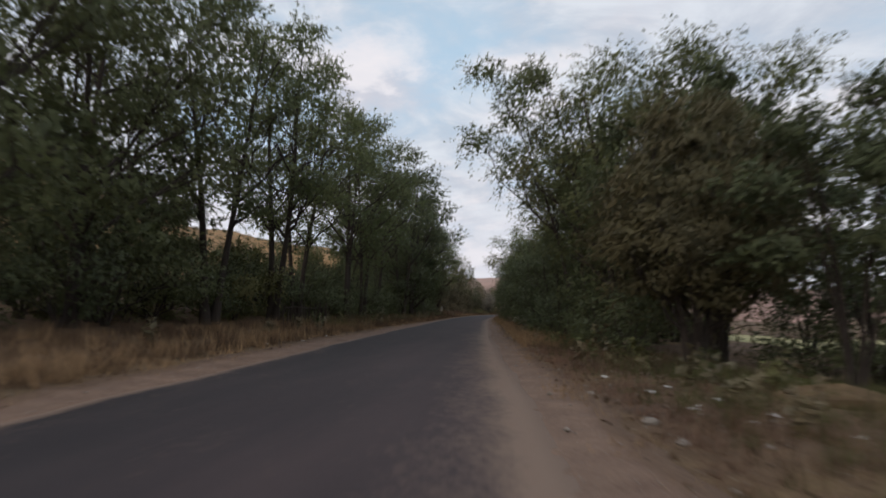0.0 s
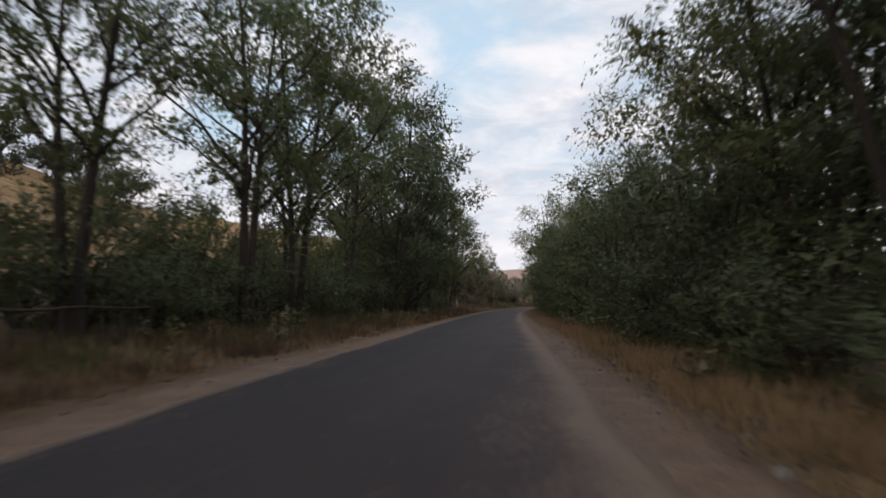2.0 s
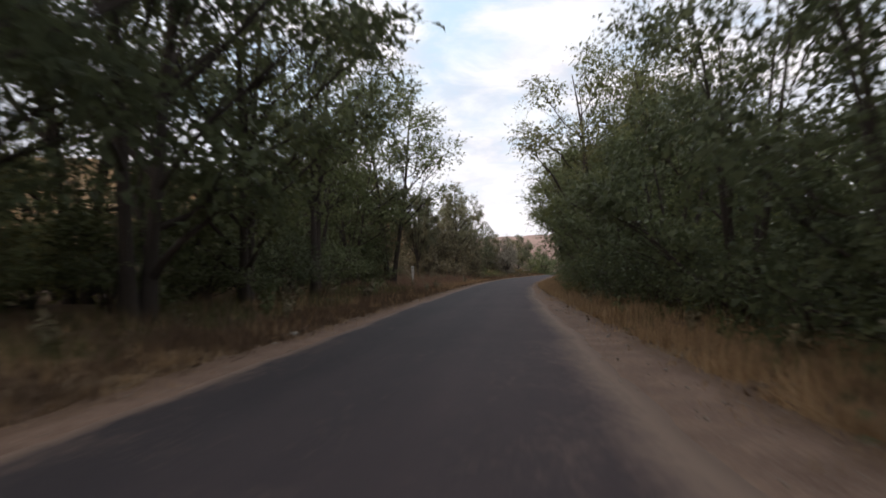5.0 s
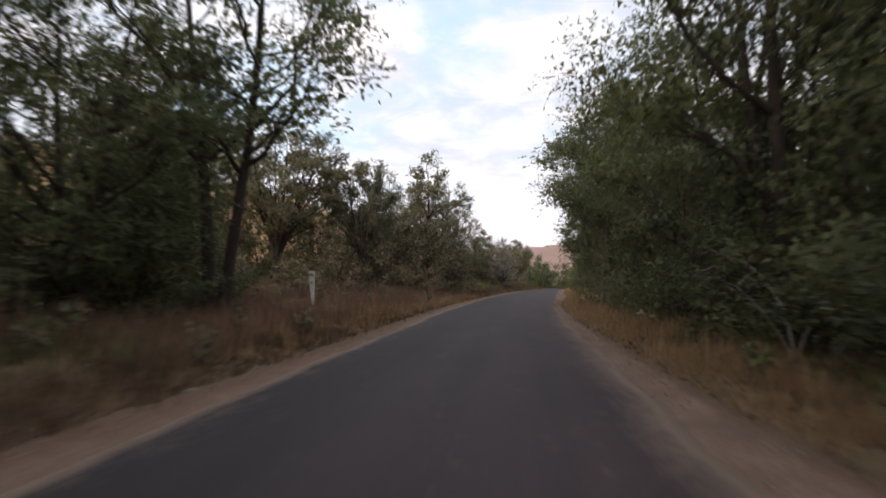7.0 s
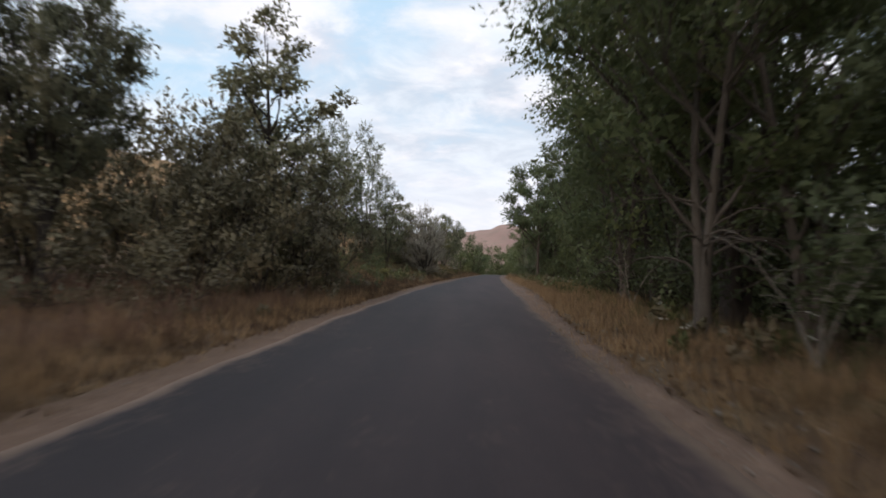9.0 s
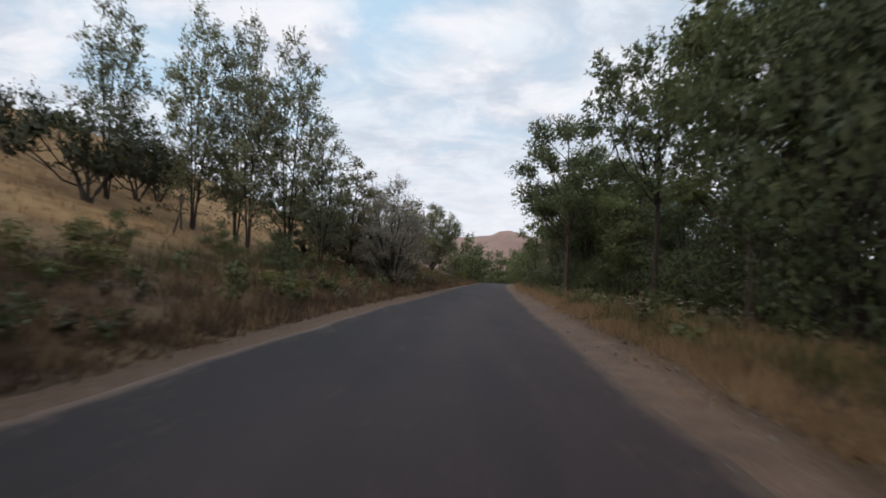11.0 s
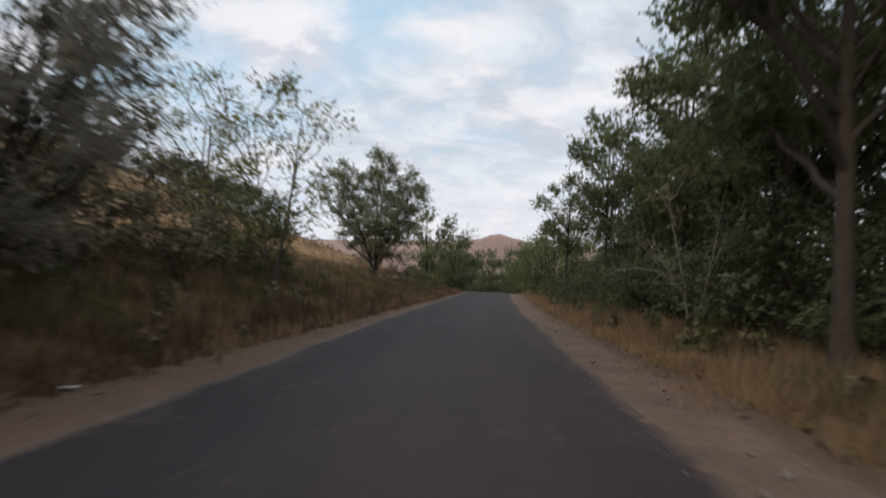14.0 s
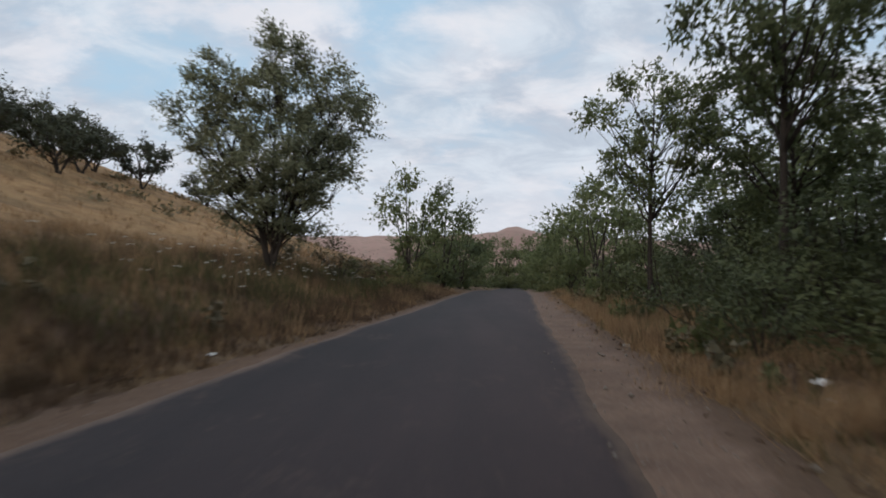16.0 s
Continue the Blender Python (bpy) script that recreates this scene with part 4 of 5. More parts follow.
far_tree = grow("roadside_tree", 37, 6.6, 0.3, [(0, 1.8), (0.3, 2.5), (0.65, 2.0), (1, 0.6)], stems=4, spread=0.5, trunk_r=0.12, clumps=58, clump_r=0.6, shoots=9, per=4, fill=9,
                leaf=(0.24, 0.11), shoot_l=0.65, up=0.5, foliage=M_LEAF, label="leafy roadside tree farther down the road", group="far roadside trees")
copies(far_tree, [(4.2, 236, 0, 0.95, 1.15), (2.3, 239.5, 80, 0.95, 1.15), (1.6, 246, 200, 0.9, 0.95), (2.6, 252, 160, 0.95, 0.85), (3.0, 263, 230, 1.05, 0.8), (3.2, 276, 310, 1.15, 0.8), (3.0, 290, 30, 1.25, 0.8), (7.0, 258, 70, 1.0, 0.8), (8.5, 282, 120, 1.2, 0.8)], -1)
copies(copy_thing(far_tree, Matrix()), [(3.6, 225, 10, 0.95, 0.95), (3.6, 232, 90, 1.0, 1.0), (3.2, 241, 150, 1.0, 0.95), (3.0, 250, 220, 1.0, 0.9), (3.0, 259, 300, 1.1, 0.85), (3.2, 270, 50, 1.2, 0.8), (3.0, 282, 120, 1.25, 0.8), (2.6, 296, 200, 1.3, 0.9), (0.5, 318, 260, 1.5, 1.0), (-3.0, 324, 20, 1.5, 1.0), (-6.0, 320, 90, 1.5, 0.95), (6.0, 312, 0, 1.4, 1.0), (-1.0, 330, 150, 1.6, 0.7), (4.0, 328, 200, 1.6, 0.75), (-8.5, 332, 240, 1.6, 0.7), (8.0, 245, 20, 1.2, 1.1), (8.5, 265, 60, 1.3, 1.0)], 1)

back = [(9.6, 101, 40, 1.5, 1.0), (10.0, 109, 160, 1.5, 1.0), (8.4, 114.5, 280, 1.3, 1.0)] + [(13.5 + rng0.uniform(-1.5, 2.5), y + rng0.uniform(-1.5, 1.5), rng0.uniform(0, 360), rng0.uniform(1.25, 1.6), rng0.uniform(0.8, 1.0)) for y in np.arange(46, 236, 5.5)] + [(8.8 + rng0.uniform(-0.8, 1.0), y, rng0.uniform(0, 360), rng0.uniform(1.0, 1.3), rng0.uniform(0.85, 1.05)) for y in np.arange(50, 96, 6.0)]
copies(tagged(copy_thing(far_tree, Matrix()), "shaded tree deep in the roadside wood", group="trees deep in the wood"), [s for s in back if not 174 < s[1] < 198], 1)

rng1 = np.random.default_rng(18)
beyond = [(52 + rng1.uniform(-3, 6), y, rng1.uniform(0, 360), rng1.uniform(1.2, 1.8), rng1.uniform(0.6, 0.9)) for y in np.arange(0, 100, 8.5)]
copies(tagged(copy_thing(far_tree, Matrix()), "leafy tree in the line beyond the field", group="tree line beyond the field"), beyond, 1)

# ---- right side of the last stretch ----
broad = grow("broad_tree", 41, 12.6, 3.9, [(0, 1.7), (0.3, 3.2), (0.65, 3.0), (0.9, 2.0), (1, 0.8)], stems=1, trunk_r=0.17, clumps=150, clump_r=0.64, shoots=13, per=6, fill=17,
             leaf=(0.185, 0.085), shoot_l=0.6, up=0.45, bark=M_BROWN_BARK, label="broad round-headed tree with a single clear trunk", group="trees of the wood's edge")
copies(broad, [(3.83, 181.2, 0, 1.0, 1.0), (6.3, 187.8, 90, 0.95, 0.95), (5.9, 195.0, 170, 0.9, 0.95), (8.8, 181.0, 240, 0.95, 0.85), (9.2, 188.5, 310, 0.95, 0.95), (11.0, 150, 60, 1.05, 1.05), (12.0, 158, 130, 1.05, 1.0), (13.0, 167, 200, 0.9, 0.66), (11.5, 175, 280, 0.9, 0.62), (9.0, 199, 20, 0.9, 0.85), (8.2, 154, 310, 0.95, 1.0), (7.4, 152.5, 70, 0.9, 0.95), (7.8, 176.5, 160, 0.8, 0.78), (7.6, 158.5, 40, 1.05, 1.05)], 1)
slim = grow("slim_tree", 42, 9.8, 4.3, [(0, 0.8), (0.35, 2.3), (0.7, 2.2), (1, 0.7)], stems=1, trunk_r=0.14, clumps=92, clump_r=0.45, each=4, shoots=15, per=7, fill=3,
            leaf=(0.17, 0.08), shoot_l=0.5, up=0.35, hollow=0.35, fork=0.8, label="slim tree with a bare straight trunk and airy crown", group="slim trees")
copies(slim, [(6.1, 165.7, 0, 1.15, 1.17), (3.4, 211.8, 100, 0.7, 1.14), (4.75, 205.3, 200, 0.8, 1.34), (6.5, 209, 290, 0.85, 0.95), (8.2, 203, 30, 0.95, 1.0), (7.8, 216, 60, 0.8, 0.8)], 1)

sapling = grow("withered_sapling", 45, 4.2, 1.5, [(0, 0.8), (0.5, 1.4), (1, 0.5)], stems=2, spread=0.6, trunk_r=0.05, clumps=24, clump_r=0.3, each=3, shoots=9, per=7, fill=0, crook=2.2, dead=9,
               leaf=(0.12, 0.045), shoot_l=0.6, droop=0.3, bark=M_DEAD_WOOD, foliage=M_LEAF_OLIVE, label="half-withered sapling with crooked pale stems on the grassy verge", category="tree")
copies(sapling, [(3.4, 186.8, 0, 1.0, 1.0)], 1)

# ---- bushes ----
bush_green = grow("bush", 51, 2.9, 0.15, [(0, 1.2), (0.35, 1.55), (0.75, 1.2), (1, 0.4)], stems=5, spread=0.6, trunk_r=0.05, clumps=36, clump_r=0.4, shoots=12, per=5, fill=12,
                  leaf=(0.11, 0.052), shoot_l=0.5, droop=0.3, foliage=M_LEAF_DEEP, hollow=0.35, label="leafy dark-green bush beneath the trees", category="bush", group="green bushes")
rng = np.random.default_rng(5)
left_row = [(7.0 + rng.uniform(-0.9, 1.6), y + rng.uniform(-0.7, 0.7), rng.uniform(0, 360), rng.uniform(1.0, 1.35), rng.uniform(0.95, 1.2)) for y in np.arange(13, 99, 3.6)]
left_row = [s for s in left_row if not 29 < s[1] < 39 or s[0] > 6.9]
left_row += [(5.6 + rng.uniform(-0.5, 0.5), y, rng.uniform(0, 360), rng.uniform(0.7, 0.95), rng.uniform(0.8, 1.0)) for y in np.arange(40, 96, 5.0)]
left_row += [(11 + rng.uniform(-1, 3), y, rng.uniform(0, 360), rng.uniform(1.0, 1.4), 0.95) for y in np.arange(4, 60, 9.0)]
copies(bush_green, left_row, -1)
right_row = [(3.9, 19.8, 200, 0.9, 0.75)] + [(3.7 + rng.uniform(-0.4, 0.5), y + rng.uniform(-0.7, 0.7), rng.uniform(0, 360), rng.uniform(0.75, 1.05), rng.uniform(0.75, 1.0)) for y in np.arange(23, 122, 3.9)]
right_row += [(5.8 + rng.uniform(-0.8, 1.6), y + rng.uniform(-0.7, 0.7), rng.uniform(0, 360), rng.uniform(0.9, 1.3), rng.uniform(0.85, 1.1)) for y in np.arange(122, 232, 4.8)]
right_row = [(off + 2.4 if 166 < y < 184 and off < 7.4 else off + 2.6 if 142 < y <= 166 else off, y, turn, size, tall) for off, y, turn, size, tall in right_row]
right_row += [(9.5 + rng.uniform(-0.8, 1.6), y, rng.uniform(0, 360), rng.uniform(1.1, 1.6), rng.uniform(0.9, 1.2)) for y in np.arange(142, 225, 9.0)]
right_row += [(8.4, 17.5, 20, 0.7, 0.8), (10.2, 15.2, 120, 0.75, 0.7), (11.8, 18.5, 220, 0.9, 0.7), (9.6, 21, 60, 1.0, 0.8), (13.2, 21.5, 300, 1.0, 0.8)]
right_row += [(2.8, 201.5, 40, 0.5, 1.0), (4.0, 203.5, 130, 0.7, 0.9), (3.4, 207, 260, 0.65, 0.9), (4.6, 199, 10, 0.75, 0.8)]
copies(copy_thing(bush_green, Matrix()), right_row, 1)
shrub = grow("tall_shrub", 56, 4.7, 0.2, [(0, 1.5), (0.35, 2.1), (0.75, 1.6), (1, 0.5)], stems=6, spread=0.6, trunk_r=0.06, clumps=66, clump_r=0.48, shoots=11, per=5, fill=13,
             leaf=(0.135, 0.06), shoot_l=0.55, up=0.5, foliage=M_LEAF_WILLOW, hollow=0.35, label="tall soft-green shrub filling the gap between trunks", category="bush", group="tall shrubs")
copies(shrub, [(9.4, 27, 0, 0.85, 0.8), (9.0, 31.5, 70, 0.9, 0.85), (9.6, 36, 140, 0.95, 0.95), (8.4, 40, 210, 0.95, 1.0), (9.2, 44.5, 280, 1.0, 1.2), (8.6, 49, 350, 0.95, 1.15), (9.4, 53.5, 60, 1.0, 1.3), (8.4, 58.5, 130, 0.95, 1.35), (9.2, 63.5, 200, 1.0, 1.08), (8.2, 68.5, 270, 1.0, 1.1), (9.6, 73.5, 340, 1.0, 1.15), (10.5, 80, 20, 1.05, 1.2)]
    + [(12.5, 72, 120, 1.1, 1.15), (9.0, 97.5, 50, 0.95, 0.95), (7.0, 99.5, 220, 1.0, 1.3), (7.4, 104.5, 20, 0.9, 1.15), (8.4, 103.5, 160, 0.95, 1.1), (10.8, 107.5, 250, 1.0, 1.1), (12.5, 100, 330, 1.0, 1.3), (12.0, 91, 70, 1.0, 1.2), (15.5, 106, 140, 1.1, 1.3), (4.9, 193.6, 30, 0.64, 1.0), (6.8, 195.6, 150, 0.66, 1.0), (10.0, 87, 100, 1.0, 1.0)]
    + [(12.0, 94, 180, 1.0, 0.9), (6.4, 102.2, 80, 0.8, 0.8), (6.8, 106.4, 170, 0.7, 0.7), (16.6, 124.5, 40, 0.8, 0.75), (20.5, 125.5, 130, 0.9, 0.8), (23.0, 129, 250, 1.0, 0.8), (14.6, 128.5, 320, 0.7, 0.8), (27, 131, 20, 1.0, 0.8), (9.0, 14, 60, 1.0, 0.9), (10.2, 19, 150, 1.0, 0.95), (9.0, 23.2, 240, 0.9, 0.9), (11.5, 9, 310, 1.1, 1.0)] + [(6.9 + 0.8 * math.sin(y * 1.7), y, y * 47 % 360, 0.8 + 0.15 * math.sin(y), 0.8 + 0.2 * math.cos(y * 0.9)) for y in np.arange(42, 93, 3.7)], -1)
wood_shrub = tagged(copy_thing(shrub, Matrix()), "tall green shrub in the shade of the wood", "bush", "shrubs in the wood")
copies(wood_shrub, [(3.9, 97.2, 60, 0.8, 1.3), (6.0, 183.2, 40, 0.8, 0.8), (6.6, 179.4, 120, 0.75, 0.8), (6.4, 190.8, 210, 0.8, 0.9), (7.6, 193.0, 20, 0.9, 1.0), (7.8, 181.8, 90, 0.9, 1.0), (7.8, 164.0, 250, 0.8, 0.8)], 1)
olive = tagged(copy_thing(shrub, Matrix()), "low olive-green bush on the grassy bank", "bush", "olive bushes")
copies(olive, [(5.4, 163, 100, 0.36, 0.8), (6.6, 166, 190, 0.4, 0.8), (7.6, 163.2, 260, 0.28, 0.9), (5.6, 169, 330, 0.34, 0.8), (9.0, 165, 50, 0.3, 0.9), (8.8, 157, 170, 0.36, 0.7)], -1)
bush_lime = grow("bush", 52, 2.2, 0.1, [(0, 1.0), (0.4, 1.3), (0.8, 0.9), (1, 0.3)], stems=5, spread=0.6, trunk_r=0.035, clumps=36, clump_r=0.32, shoots=13, per=5,
                 leaf=(0.13, 0.06), shoot_l=0.45, up=0.6, foliage=M_LEAF_LIME, hollow=0.3, label="yellow-green bush on the dry bank", category="bush", group="yellow-green bushes")
copies(bush_lime, [(3.4, 219, 240, 0.8, 0.7), (2.4, 224, 310, 0.7, 0.8), (7.2, 29.5, 20, 1.3, 1.3), (8.8, 34, 100, 1.3, 1.2), (7.6, 74, 50, 1.2, 1.2), (3.0, 156, 10, 0.6, 0.55), (5.6, 150, 90, 0.8, 0.7)], -1)
bush_brown = grow("scrub_bush", 53, 3.2, 0.1, [(0, 1.1), (0.35, 1.4), (0.7, 1.1), (1, 0.4)], stems=7, spread=0.65, trunk_r=0.035, clumps=44, clump_r=0.4, shoots=10, per=4, fill=7, plumes=0.15,
                  leaf=(0.14, 0.055), shoot_l=0.6, up=0.8, foliage=M_LEAF_BROWN, hollow=0.2, label="dry brown scrub with bare twigs", category="bush", group="brown scrub")
brown = [(3.4, 133, 0, 1.0, 1.2), (4.0, 129.5, 60, 0.9, 0.9), (3.0, 136.5, 120, 1.0, 1.3), (2.9, 140, 180, 1.0, 1.35), (5.2, 134.5, 300, 1.1, 1.5), (6.6, 137, 20, 1.2, 1.6), (7.4, 133, 80, 1.1, 1.3), (2.9, 126, 200, 0.7, 0.7), (5.4, 125.5, 260, 0.9, 0.8), (8.2, 124, 320, 1.0, 0.9), (4.6, 187.5, 100, 0.9, 0.75), (6.2, 189.5, 160, 1.0, 0.8), (7.5, 118, 220, 0.8, 0.65)]
brown += [(10.5, 115, 280, 0.9, 0.7), (9.0, 108, 340, 0.8, 0.6), (5.0, 184.0, 90, 0.9, 0.8), (6.4, 182.0, 210, 1.0, 0.75), (6.5, 217.5, 130, 0.7, 0.7), (3.6, 216.5, 190, 0.7, 0.8), (4.6, 141.5, 90, 1.2, 1.3), (8.5, 139, 200, 1.5, 1.2), (11, 141, 300, 1.6, 1.25), (10.0, 132, 20, 1.4, 1.25), (12.6, 134.5, 110, 1.5, 1.3), (6.3, 133.8, 10, 1.4, 1.12), (7.6, 136.2, 50, 1.4, 1.05)]
brown += [(4.9, 137.8, 130, 1.2, 1.2), (14.5, 138.5, 290, 1.6, 1.4), (16.5, 133, 60, 1.4, 1.2), (14.2, 129.5, 10, 1.3, 1.1), (17.4, 129, 100, 1.4, 1.2), (20.6, 130.5, 190, 1.5, 1.1), (10.8, 129, 280, 1.1, 1.0), (24.5, 134, 40, 1.6, 1.2), (9.4, 120.5, 130, 0.8, 0.7), (12.5, 119, 220, 0.9, 0.8), (6.0, 184.6, 40, 1.2, 1.1), (7.6, 186.0, 140, 1.1, 1.0)]
copies(bush_brown, brown, -1)


def dead_branch(seed, tall, stems):
    """Bare stems that rise from the ground and arch over, with forking side twigs."""
    g = np.random.default_rng(seed)
    pieces = []
    t = np.linspace(0, 1, 8)
    for k in range(stems):
        a, h, far = g.uniform(0, 2 * math.pi), tall * g.uniform(0.6, 1.0), tall * g.uniform(0.25, 0.6)
        p = np.stack([np.cos(a + 0.6 * t) * far * t ** 1.5, np.sin(a + 0.6 * t) * far * t ** 1.5, -0.15 + h * (1.25 * t - 0.3 * t ** 3)], 1) + g.normal(0, 0.025, (8, 3)) * t[:, None]
        pieces.append(tube(p, 0.032 * (1 - 0.85 * t), 5))
        for n in range(3, 8):
            for _ in range(2):
                d = unit(g.normal(0, 1, 3) * np.array([1, 1, 0.4]) + np.array([0, 0, 0.15])) * g.uniform(0.25, 0.75)
                q = np.stack([p[n], p[n] + d * 0.5 + [0, 0, 0.04], p[n] + d - [0, 0, 0.06]])
                pieces.append(tube(q, [0.011, 0.008, 0.004], 3))
                e = q[1] + g.normal(0, 0.14, 3)
                pieces.append(tube(np.stack([q[1], e]), [0.007, 0.003], 3))
    me = mesh_from("dead_branch", *joined(pieces), M_DEAD_WOOD, True)
    return tagged(new("dead_branch", me), "bare pale dead branches arching out of the thicket", "dead branch", "dead branches")


copies(dead_branch(201, 3.2, 4), [(2.9, 95.0, 80, 0.9, 0.8), (2.6, 121.0, 140, 0.9, 0.8)], 1)
copies(dead_branch(202, 2.8, 3), [(3.0, 98.6, 30, 1.0, 0.8), (3.2, 91.6, 250, 0.9, 0.9), (2.8, 116.5, 310, 0.9, 0.9), (3.3, 134.0, 170, 0.9, 1.0)], 1)


def weeds(name, seed, foliage, side, spots, label):
    """Low leafy weeds strewn along the verge, joined."""
    g = np.random.default_rng(seed)
    vs, middles = [], []
    for off, y, turn, size, tall in spots:
        x, yy, z = spot(side, off, y)
        n = g.integers(5, 9)
        a = g.uniform(0, 2 * math.pi, n)
        h = 0.62 * size * tall * g.uniform(0.5, 1.1, n)
        r = 0.24 * size * g.uniform(0.2, 1.2, n)
        foot = np.array([x, yy, z])
        tops = foot + np.stack([np.cos(a) * r, np.sin(a) * r, h], 1)
        start = np.tile(foot, (n, 1))
        way = unit(tops - start)
        v, _ = leaves(g, start, way, np.linalg.norm(tops - start, axis=1), 14, 0.13 * size ** 0.5, 0.075 * size ** 0.5, 0.1)
        vs.append(v)
        middles.append(np.tile(foot + np.array([0, 0, 0.1]), (len(v) // 3, 1)))
    v, c = np.concatenate(vs), np.concatenate(middles)
    f, nn = leaf_normals(v, np.arange(len(v)).reshape(-1, 3), c, c)
    return tagged(new(name, mesh_from(name, v, f, foliage, normals=nn)), label, "weeds", kind="stuff")


def scatter(seed, spans):
    """off, y, turn, size and height factor of plants strewn over stretches of one side."""
    g = np.random.default_rng(seed)
    every = [(g.uniform(lo, hi), g.uniform(y0, y1), g.uniform(0, 360), g.uniform(0.6, 1.5), g.uniform(0.6, 1.2)) for n, y0, y1, lo, hi in spans for _ in range(n)]
    return [s for s in every if not (105.5 < s[1] < 111.5 and 2.0 < s[0] < 5.2)]


weeds("leafy_weeds", 54, M_LEAF_WILLOW, -1, scatter(1, [(20, 30, 100, 2.5, 5.5), (36, 142, 176, 1.3, 6.0), (22, 154, 172, 1.6, 4.0)]), "leafy green weeds along the verge")
weeds("leafy_weeds", 55, M_LEAF_WILLOW, 1, scatter(2, [(24, 8, 60, 2.0, 4.2), (20, 60, 130, 1.3, 3.0), (80, 146, 228, 1.7, 5.0), (30, 150, 172, 3.0, 6.0)]), "leafy green weeds along the verge")
weeds("dry_weeds", 57, M_LEAF_BROWN, -1, scatter(3, [(34, 14, 98, 1.2, 5.0), (60, 98, 142, 1.2, 8.0), (44, 142, 205, 0.9, 5.0)]), "withered brown weeds along the verge")
weeds("dry_weeds", 58, M_LEAF_BROWN, 1, scatter(4, [(36, 6, 130, 1.4, 3.2), (44, 146, 228, 1.3, 4.5)]), "withered brown weeds along the verge")


def stake_fence():
    """A crooked stake fence with one rail."""
    g = np.random.default_rng(6)
    root = thing("stake_fence", "crooked weathered stake fence at the wood's edge", "fence", pose(0, 0, 0))
    tops = []
    for n, y in enumerate(np.arange(29.5, 38.6, 0.62)):
        x, yy, z = spot(-1, 4.7 + g.uniform(-0.08, 0.08), y)
        h = g.uniform(0.85, 1.15)
        v, f = tube([(x, yy, z - 0.2), (x + g.normal(0, 0.02), yy, z + h * 0.5), (x + g.normal(0, 0.05), yy + g.normal(0, 0.04), z + h)], [0.04, 0.036, 0.028], 7)
        ob = new("stake", mesh_from("stake", v, f, M_STAKE, True))
        ob.parent = root
        tops.append((x + 0.05, yy, z + 0.82 + g.normal(0, 0.015)))
    v, f = tube(tops, [0.025] * len(tops), 6)
    rail = new("rail", mesh_from("rail", v, f, M_STAKE, True))
    rail.parent = root


stake_fence()

for off, y, tilt in ((11.0, 165.0, 12), (11.6, 166.8, -4)):
    x, y, z = spot(-1, off, y)
    v, f = tube([(0, 0, -0.3), (0.02, 0, 0.8), (0, 0.02, 1.7)], [0.05, 0.045, 0.036], 7)
    stake = tagged(new("leaning_stake", mesh_from("leaning_stake", v, f, M_STAKE, True)), "old wooden stake leaning in the hillside grass", "stake", "hillside stakes")
    stake.matrix_basis = pose(x, y, z, 0, tilt, 20)

# ---- small hill trees and the pole on the hill ----
hill_tree = grow("hill_tree", 61, 2.6, 1.15, [(0, 0.9), (0.4, 1.8), (1, 1.1)], stems=3, spread=0.7, trunk_r=0.09, clumps=48, clump_r=0.4, each=4, shoots=8, per=4, fill=16, crook=1.6,
                 leaf=(0.14, 0.07), shoot_l=0.35, foliage=M_LEAF_DARK, label="small flat-topped dark tree on the straw hillside", category="tree", group="hillside trees")
copies(hill_tree, [(21.4, 225.6, 0, 1.1, 1.0), (24.4, 231.7, 70, 1.1, 1.0), (23.6, 236.9, 140, 1.2, 1.0), (26.5, 236.0, 210, 1.1, 0.9), (22.6, 222.0, 30, 1.1, 1.0), (30.0, 237, 280, 1.3, 1.0), (35.0, 241, 350, 1.3, 1.0), (43.0, 245.5, 40, 1.2, 1.0), (48.0, 246, 110, 1.3, 1.0), (23.5, 246, 200, 1.1, 0.9), (15.0, 165, 30, 1.5, 1.0), (52.0, 60, 80, 2.0, 1.0), (56.0, 84, 230, 2.1, 1.0), (59.0, 91, 20, 2.3, 1.0), (57.0, 99, 130, 2.0, 1.0)]
    + [(60.0, 107, 300, 2.2, 1.0), (50.0, 104, 60, 1.7, 1.0), (44, 92, 200, 1.6, 1.0), (47, 80, 20, 1.3, 0.9), (50, 74, 140, 1.4, 0.9), (49, 88, 250, 1.2, 1.0), (51.5, 79, 310, 1.3, 0.9), (40, 70, 100, 1.2, 0.8), (36, 62, 10, 1.1, 0.8), (43, 84, 170, 1.2, 0.8), (33, 76, 290, 1.0, 0.8), (17.5, 173, 20, 1.15, 1.1), (19.0, 178, 120, 1.2, 1.1), (22, 169, 40, 1.1, 1.1)], -1)


def pole_bm(height, r):
    bm = bmesh.new()
    bmesh.ops.create_cone(bm, cap_ends=True, segments=10, radius1=r, radius2=r * 0.7, depth=height, matrix=Matrix.Translation((0, 0, height / 2)))
    return bm


for off, y, height in ((17.8, 216.5, 7.1), (23.5, 199, 6.6)):
    x, y, z = spot(-1, off, y)
    utility_pole = thing("utility_pole", "thin dark wooden utility pole on the hillside", "pole", pose(x, y, z - 0.3), "hillside poles")
    part("shaft", pole_bm(height, 0.07), M_BARK, utility_pole)


